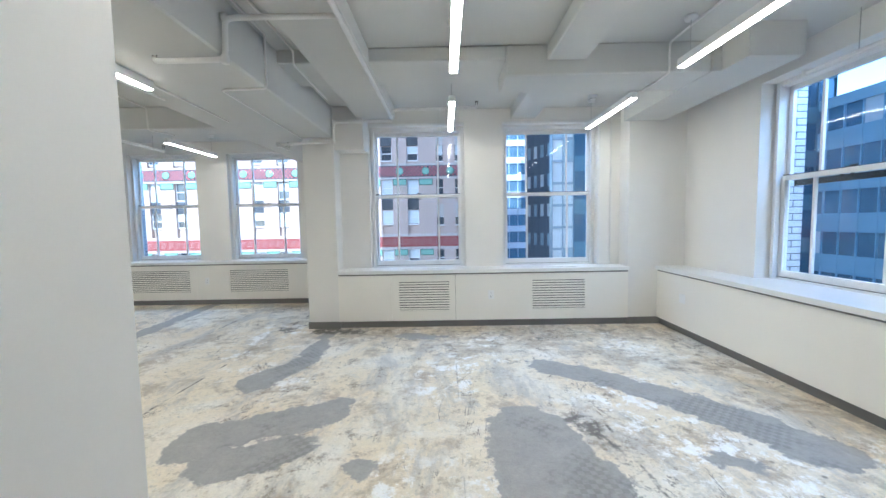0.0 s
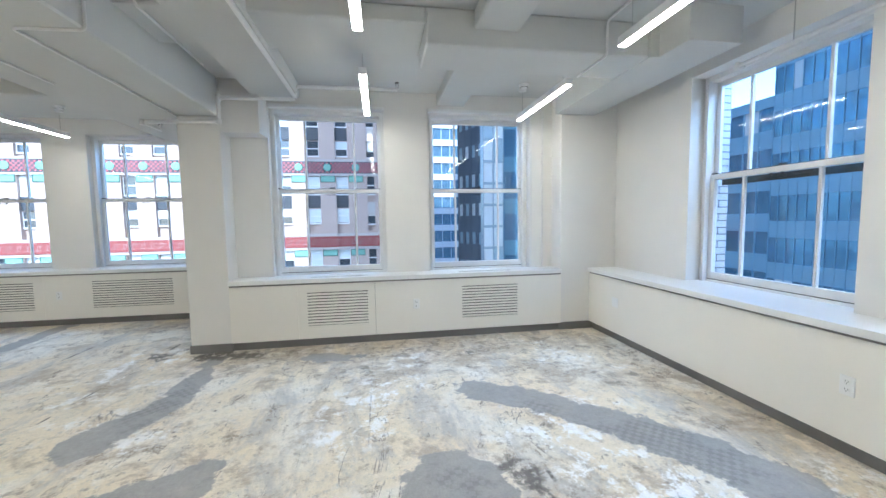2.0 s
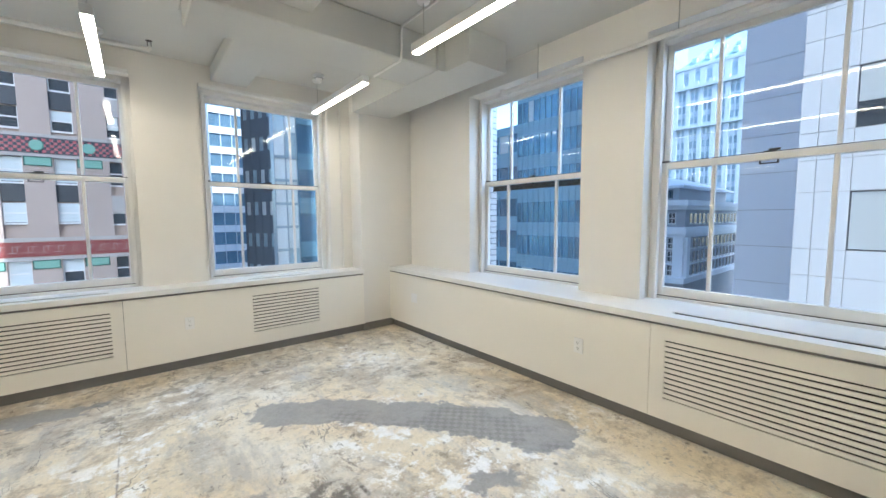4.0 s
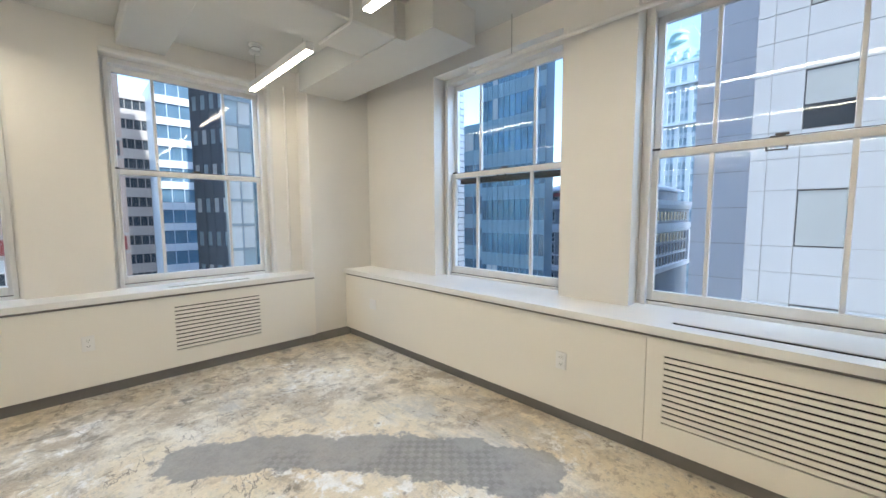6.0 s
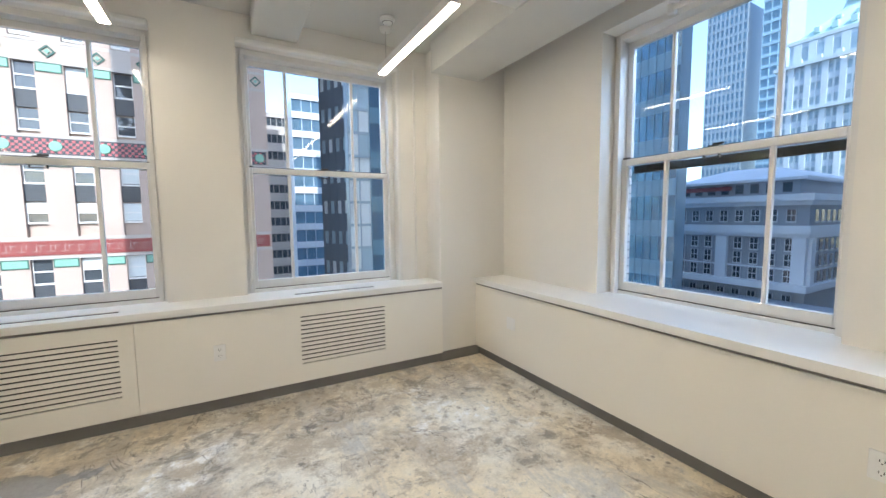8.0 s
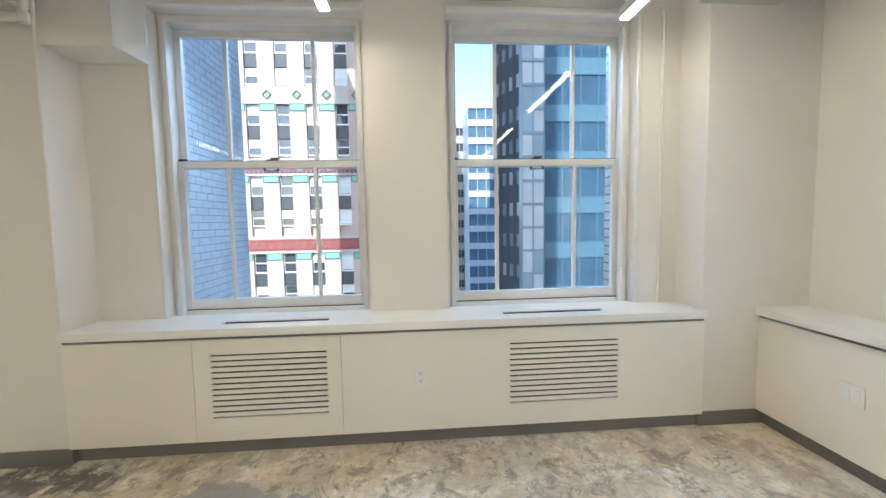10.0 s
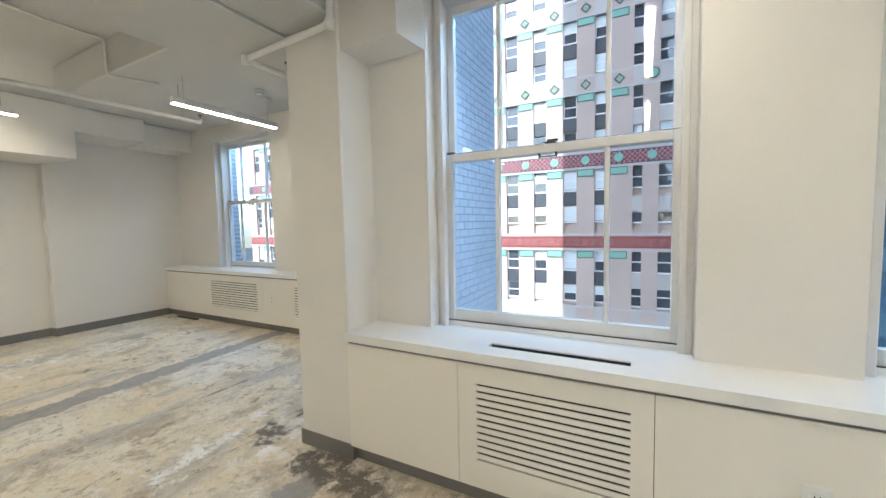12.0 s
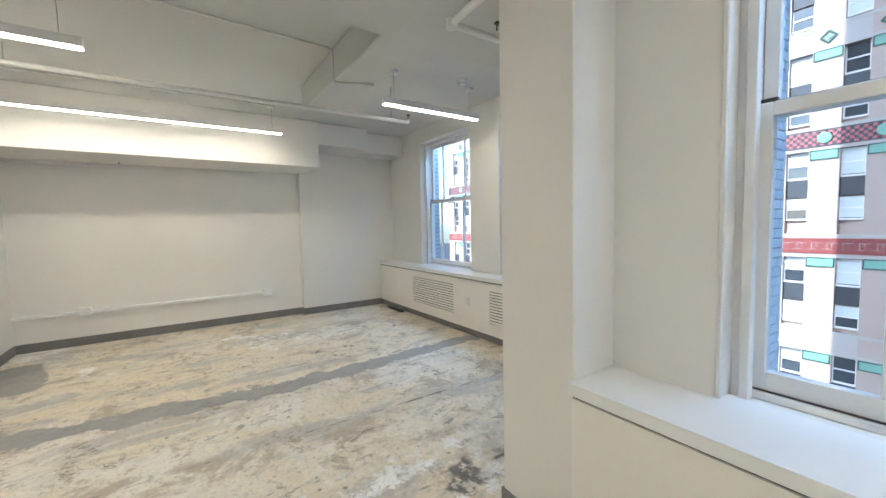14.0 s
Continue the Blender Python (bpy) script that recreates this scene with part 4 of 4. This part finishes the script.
def classical():
    """Grey stone block with pale cornices, corner pilasters, a set-back attic and a low hipped roof."""
    base = empty("classical_building", pose(45, 29, 0, 0, 0, -90))
    w, d = 13.2, 20.0
    solid("wall", [(0, w, 0.4, d, -22, 2.8), (1.2, w - 1.2, 1.8, d - 1.5, 2.8, 4.6)], GREYST, 0, base)
    solid("cornice", [(-0.5, w + 0.5, -0.5, d + 0.5, 2.6, 3.2), (-0.2, w + 0.2, 0.1, d, 2.2, 2.6), (-0.35, w + 0.35, -0.3, d, -0.4, 0.35), (-0.15, w + 0.15, 0.15, d, -0.75, -0.4), (-0.1, w + 0.1, 0.2, d, -3.75, -3.6), (-0.4, w + 0.4, -0.6, d, -5.6, -5.0)], PALEST, 0, base)
    solid("pilaster", [(x, x + 1.0, 0.0, 0.4, -5.0, -0.75) for x in (1.2, 6.0, w - 1.0)] + [(w, w + 0.3, y, y + 0.9, -5.0, -0.75) for y in (0.4, d - 1.0)], PALEST, 0, base)
    bm = bmesh.new()
    low = [bm.verts.new(p) for p in ((0.5, 1.0, 4.6), (w - 0.5, 1.0, 4.6), (w - 0.5, d - 0.8, 4.6), (0.5, d - 0.8, 4.6))]
    eave = [bm.verts.new((v.co.x, v.co.y, 4.85)) for v in low]
    top = [bm.verts.new(p) for p in ((4.5, 5.5, 6.3), (w - 4.5, 5.5, 6.3), (w - 4.5, d - 5.5, 6.3), (4.5, d - 5.5, 6.3))]
    for a, b in ((low, eave), (eave, top)):
        for i in range(4):
            bm.faces.new((a[i], a[(i + 1) % 4], b[(i + 1) % 4], b[i]))
    bm.faces.new(low[::-1]), bm.faces.new(top)
    me = bpy.data.meshes.new("roof")
    bm.to_mesh(me)
    bm.free()
    me.materials.append(PALEST)
    new("roof", me).parent = base
    pane = sill = None
    for z in (0.75, -1.95, -3.4, -4.9, -7.2):
        for k in range(9):
            if pane is None:
                g = solid("window", [(0, 0.62, 0.34, 0.42, 0, 1.05)], FARGLASS, 0, base)
                f = solid("window_frame", [(-0.06, 0.68, 0.28, 0.40, -0.12, 0.0), (0, 0.62, 0.30, 0.34, 0.5, 0.56), (0.29, 0.33, 0.31, 0.34, 0.0, 1.05), (-0.05, 0.0, 0.3, 0.4, 0, 1.1), (0.62, 0.67, 0.3, 0.4, 0, 1.1)], TRIM, 0, base)
                pane, sill = g.data, f.data
            else:
                g, f = new("window", pane), new("window_frame", sill)
                g.parent = f.parent = base
            g.location = f.location = (0.75 + k * 1.36, 0, z)
    side = [(w - 0.02, w + 0.03, 1.6 + k * 1.35, 2.3 + k * 1.35, z, z + 1.05) for k in range(13) for z in (0.75, -1.95, -3.4, -4.9)]
    solid("side_window", side, FARGLASS, 0, base)
    solid("side_sill", [(w - 0.02, w + 0.1, y0 - 0.06, y1 + 0.06, z0 - 0.12, z0) for x0, x1, y0, y1, z0, z1 in side], TRIM, 0, base)
    solid("attic_window", [(1.6 + k * 1.3, 2.3 + k * 1.3, 1.74, 1.82, 3.5, 4.4) for k in range(8)], FARGLASS, 0, base)
    # Plain red bar stands for red lettering on the attic.
    solid("red_lettering_bar", [(2.0, 6.5, 1.3, 1.75, 3.9, 4.3)], REDT, 0, base)
    solid("terrace", [(-2, w + 6, -6, 0, -22, -6.6)], GREYST, 0, base)
    return tagged(base, "grey limestone building with pale cornices and a low hipped roof", "building")


classical()
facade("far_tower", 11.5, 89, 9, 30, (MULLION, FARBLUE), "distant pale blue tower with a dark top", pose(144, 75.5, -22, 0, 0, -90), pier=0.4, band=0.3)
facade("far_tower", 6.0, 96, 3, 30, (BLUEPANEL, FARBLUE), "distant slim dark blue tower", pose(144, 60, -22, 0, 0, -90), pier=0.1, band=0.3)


def copper_tower():
    """Stone shaft with paired window columns, set-back shoulders, a steep copper roof and a domed crown."""
    base = empty("stone_tower", pose(100, 39.5, -22, 0, 0, -90))
    w, d, bays = 20.0, 18.0, 8
    parts = [(0, w, 0.5, d, 0, 52.7), (1.5, w - 1.5, 1.6, d - 1.5, 52.7, 57.5), (-0.4, w + 0.4, -0.4, d, 43.4, 44.0), (-0.3, w + 0.3, -0.3, d, 52.1, 52.8), (1.2, w - 1.2, 1.3, d - 1.2, 57.0, 57.7)]
    bw = w / bays
    for k in range(bays + 1):
        parts.append((max(0, k * bw - 0.45), min(w, k * bw + 0.45), 0, 0.5, 0, 52.7))
        parts.append((k * bw - 0.12 + bw / 2, k * bw + 0.12 + bw / 2, 0.15, 0.5, 0, 52) if k < bays else (w - 0.6, w, 0, 0.6, 52.7, 54.2))
    for k in range(19):
        parts.append((0, w, 0.22, 0.5, k * 2.7, k * 2.7 + 1.15))
    for k in range(7):
        parts.append((2.2 + k * 2.3, 3.4 + k * 2.3, 1.3, 1.7, 52.7, 56.8))
        parts.append((0.2 + k * 2.9, 1.1 + k * 2.9, 0, 0.6, 52.7, 53.6))
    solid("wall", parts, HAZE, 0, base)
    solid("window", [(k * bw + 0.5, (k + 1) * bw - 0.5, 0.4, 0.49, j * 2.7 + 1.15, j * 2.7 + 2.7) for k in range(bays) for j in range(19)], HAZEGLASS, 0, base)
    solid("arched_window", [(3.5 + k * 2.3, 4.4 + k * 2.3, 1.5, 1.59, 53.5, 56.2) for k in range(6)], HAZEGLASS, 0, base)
    bm = bmesh.new()
    a = [bm.verts.new(p) for p in ((2.0, 2.2, 57.7), (w - 2, 2.2, 57.7), (w - 2, d - 2, 57.7), (2.0, d - 2, 57.7))]
    b = [bm.verts.new(p) for p in ((7.8, 7.0, 63.2), (12.2, 7.0, 63.2), (12.2, 11.0, 69), (7.8, 11.0, 69))]
    for i in range(4):
        bm.faces.new((a[i], a[(i + 1) % 4], b[(i + 1) % 4], b[i]))
    bm.faces.new(b)
    me = bpy.data.meshes.new("roof")
    bm.to_mesh(me)
    bm.free()
    me.materials.append(COPPER)
    new("roof", me).parent = base
    solid("dormer", [(4.6 + k * 2.6, 5.6 + k * 2.6, 2.6, 6.0, 58.6, 59.8) for k in range(5)] + [(7.2 + k * 2.6, 8.1 + k * 2.6, 4.6, 7.5, 60.6, 61.5) for k in range(3)], COPPER, 0.1, base)
    c = lathe("crown", [(1.4, 63.2), (1.4, 64.2), (2.3, 64.5), (2.3, 64.9), (1.7, 65.0), (1.7, 66.2), (2.0, 66.4), (1.5, 67.1), (0.7, 67.6), (0.15, 67.9), (0.1, 69.5)], COPPER, base)
    c.location = (w / 2, 9, 0)
    return tagged(base, "distant stone tower with a green copper roof, haze put into its colours", "building")


copper_tower()


# ---------------------------------------------------------------- brick outside the windows
def brick_jamb(name, m, courses, z0, deep=0.32):
    """A brick reveal: local x out of the opening, y outwards."""
    base = empty(name, m)
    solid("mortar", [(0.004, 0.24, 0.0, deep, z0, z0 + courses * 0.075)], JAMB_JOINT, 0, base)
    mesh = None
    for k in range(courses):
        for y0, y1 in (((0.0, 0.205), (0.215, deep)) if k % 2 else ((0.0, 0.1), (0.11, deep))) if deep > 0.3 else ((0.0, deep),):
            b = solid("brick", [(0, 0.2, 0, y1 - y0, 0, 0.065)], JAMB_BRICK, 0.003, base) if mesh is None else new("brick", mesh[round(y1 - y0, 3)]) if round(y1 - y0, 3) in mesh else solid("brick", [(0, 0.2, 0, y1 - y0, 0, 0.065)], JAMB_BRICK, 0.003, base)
            mesh = mesh or {}
            mesh.setdefault(round(y1 - y0, 3), b.data)
            b.parent = base
            b.location = (0, y0, z0 + k * 0.075)
    return setting(base, "white painted brick reveal outside a window", "brick reveal")


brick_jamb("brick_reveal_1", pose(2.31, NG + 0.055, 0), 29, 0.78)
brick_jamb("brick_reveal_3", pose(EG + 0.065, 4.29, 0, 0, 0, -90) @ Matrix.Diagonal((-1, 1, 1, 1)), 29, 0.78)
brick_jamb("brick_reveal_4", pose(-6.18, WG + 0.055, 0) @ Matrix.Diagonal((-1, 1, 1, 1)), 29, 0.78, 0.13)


def side_brick_wall():
    """The outer brick face of the deeper bay."""
    base = setting(solid("wall_side_outer", [(-1.535, -1.51, 5.89, 7.95, -3, 9.7)], MORTAR), "outer brick wall beside the window", "wall")
    bm_parts = []
    for k in range(160):
        z = -2.4 + k * 0.075
        y = 5.9 - (0.1 if k % 2 else 0.0)
        while y < 7.9:
            bm_parts.append((-1.512, -1.5, max(y, 5.9), min(y + 0.195, 7.93), z, z + 0.066))
            y += 0.205
    tagged(solid("brick", bm_parts, BRICK, 0, base), kind="stuff")


side_brick_wall()
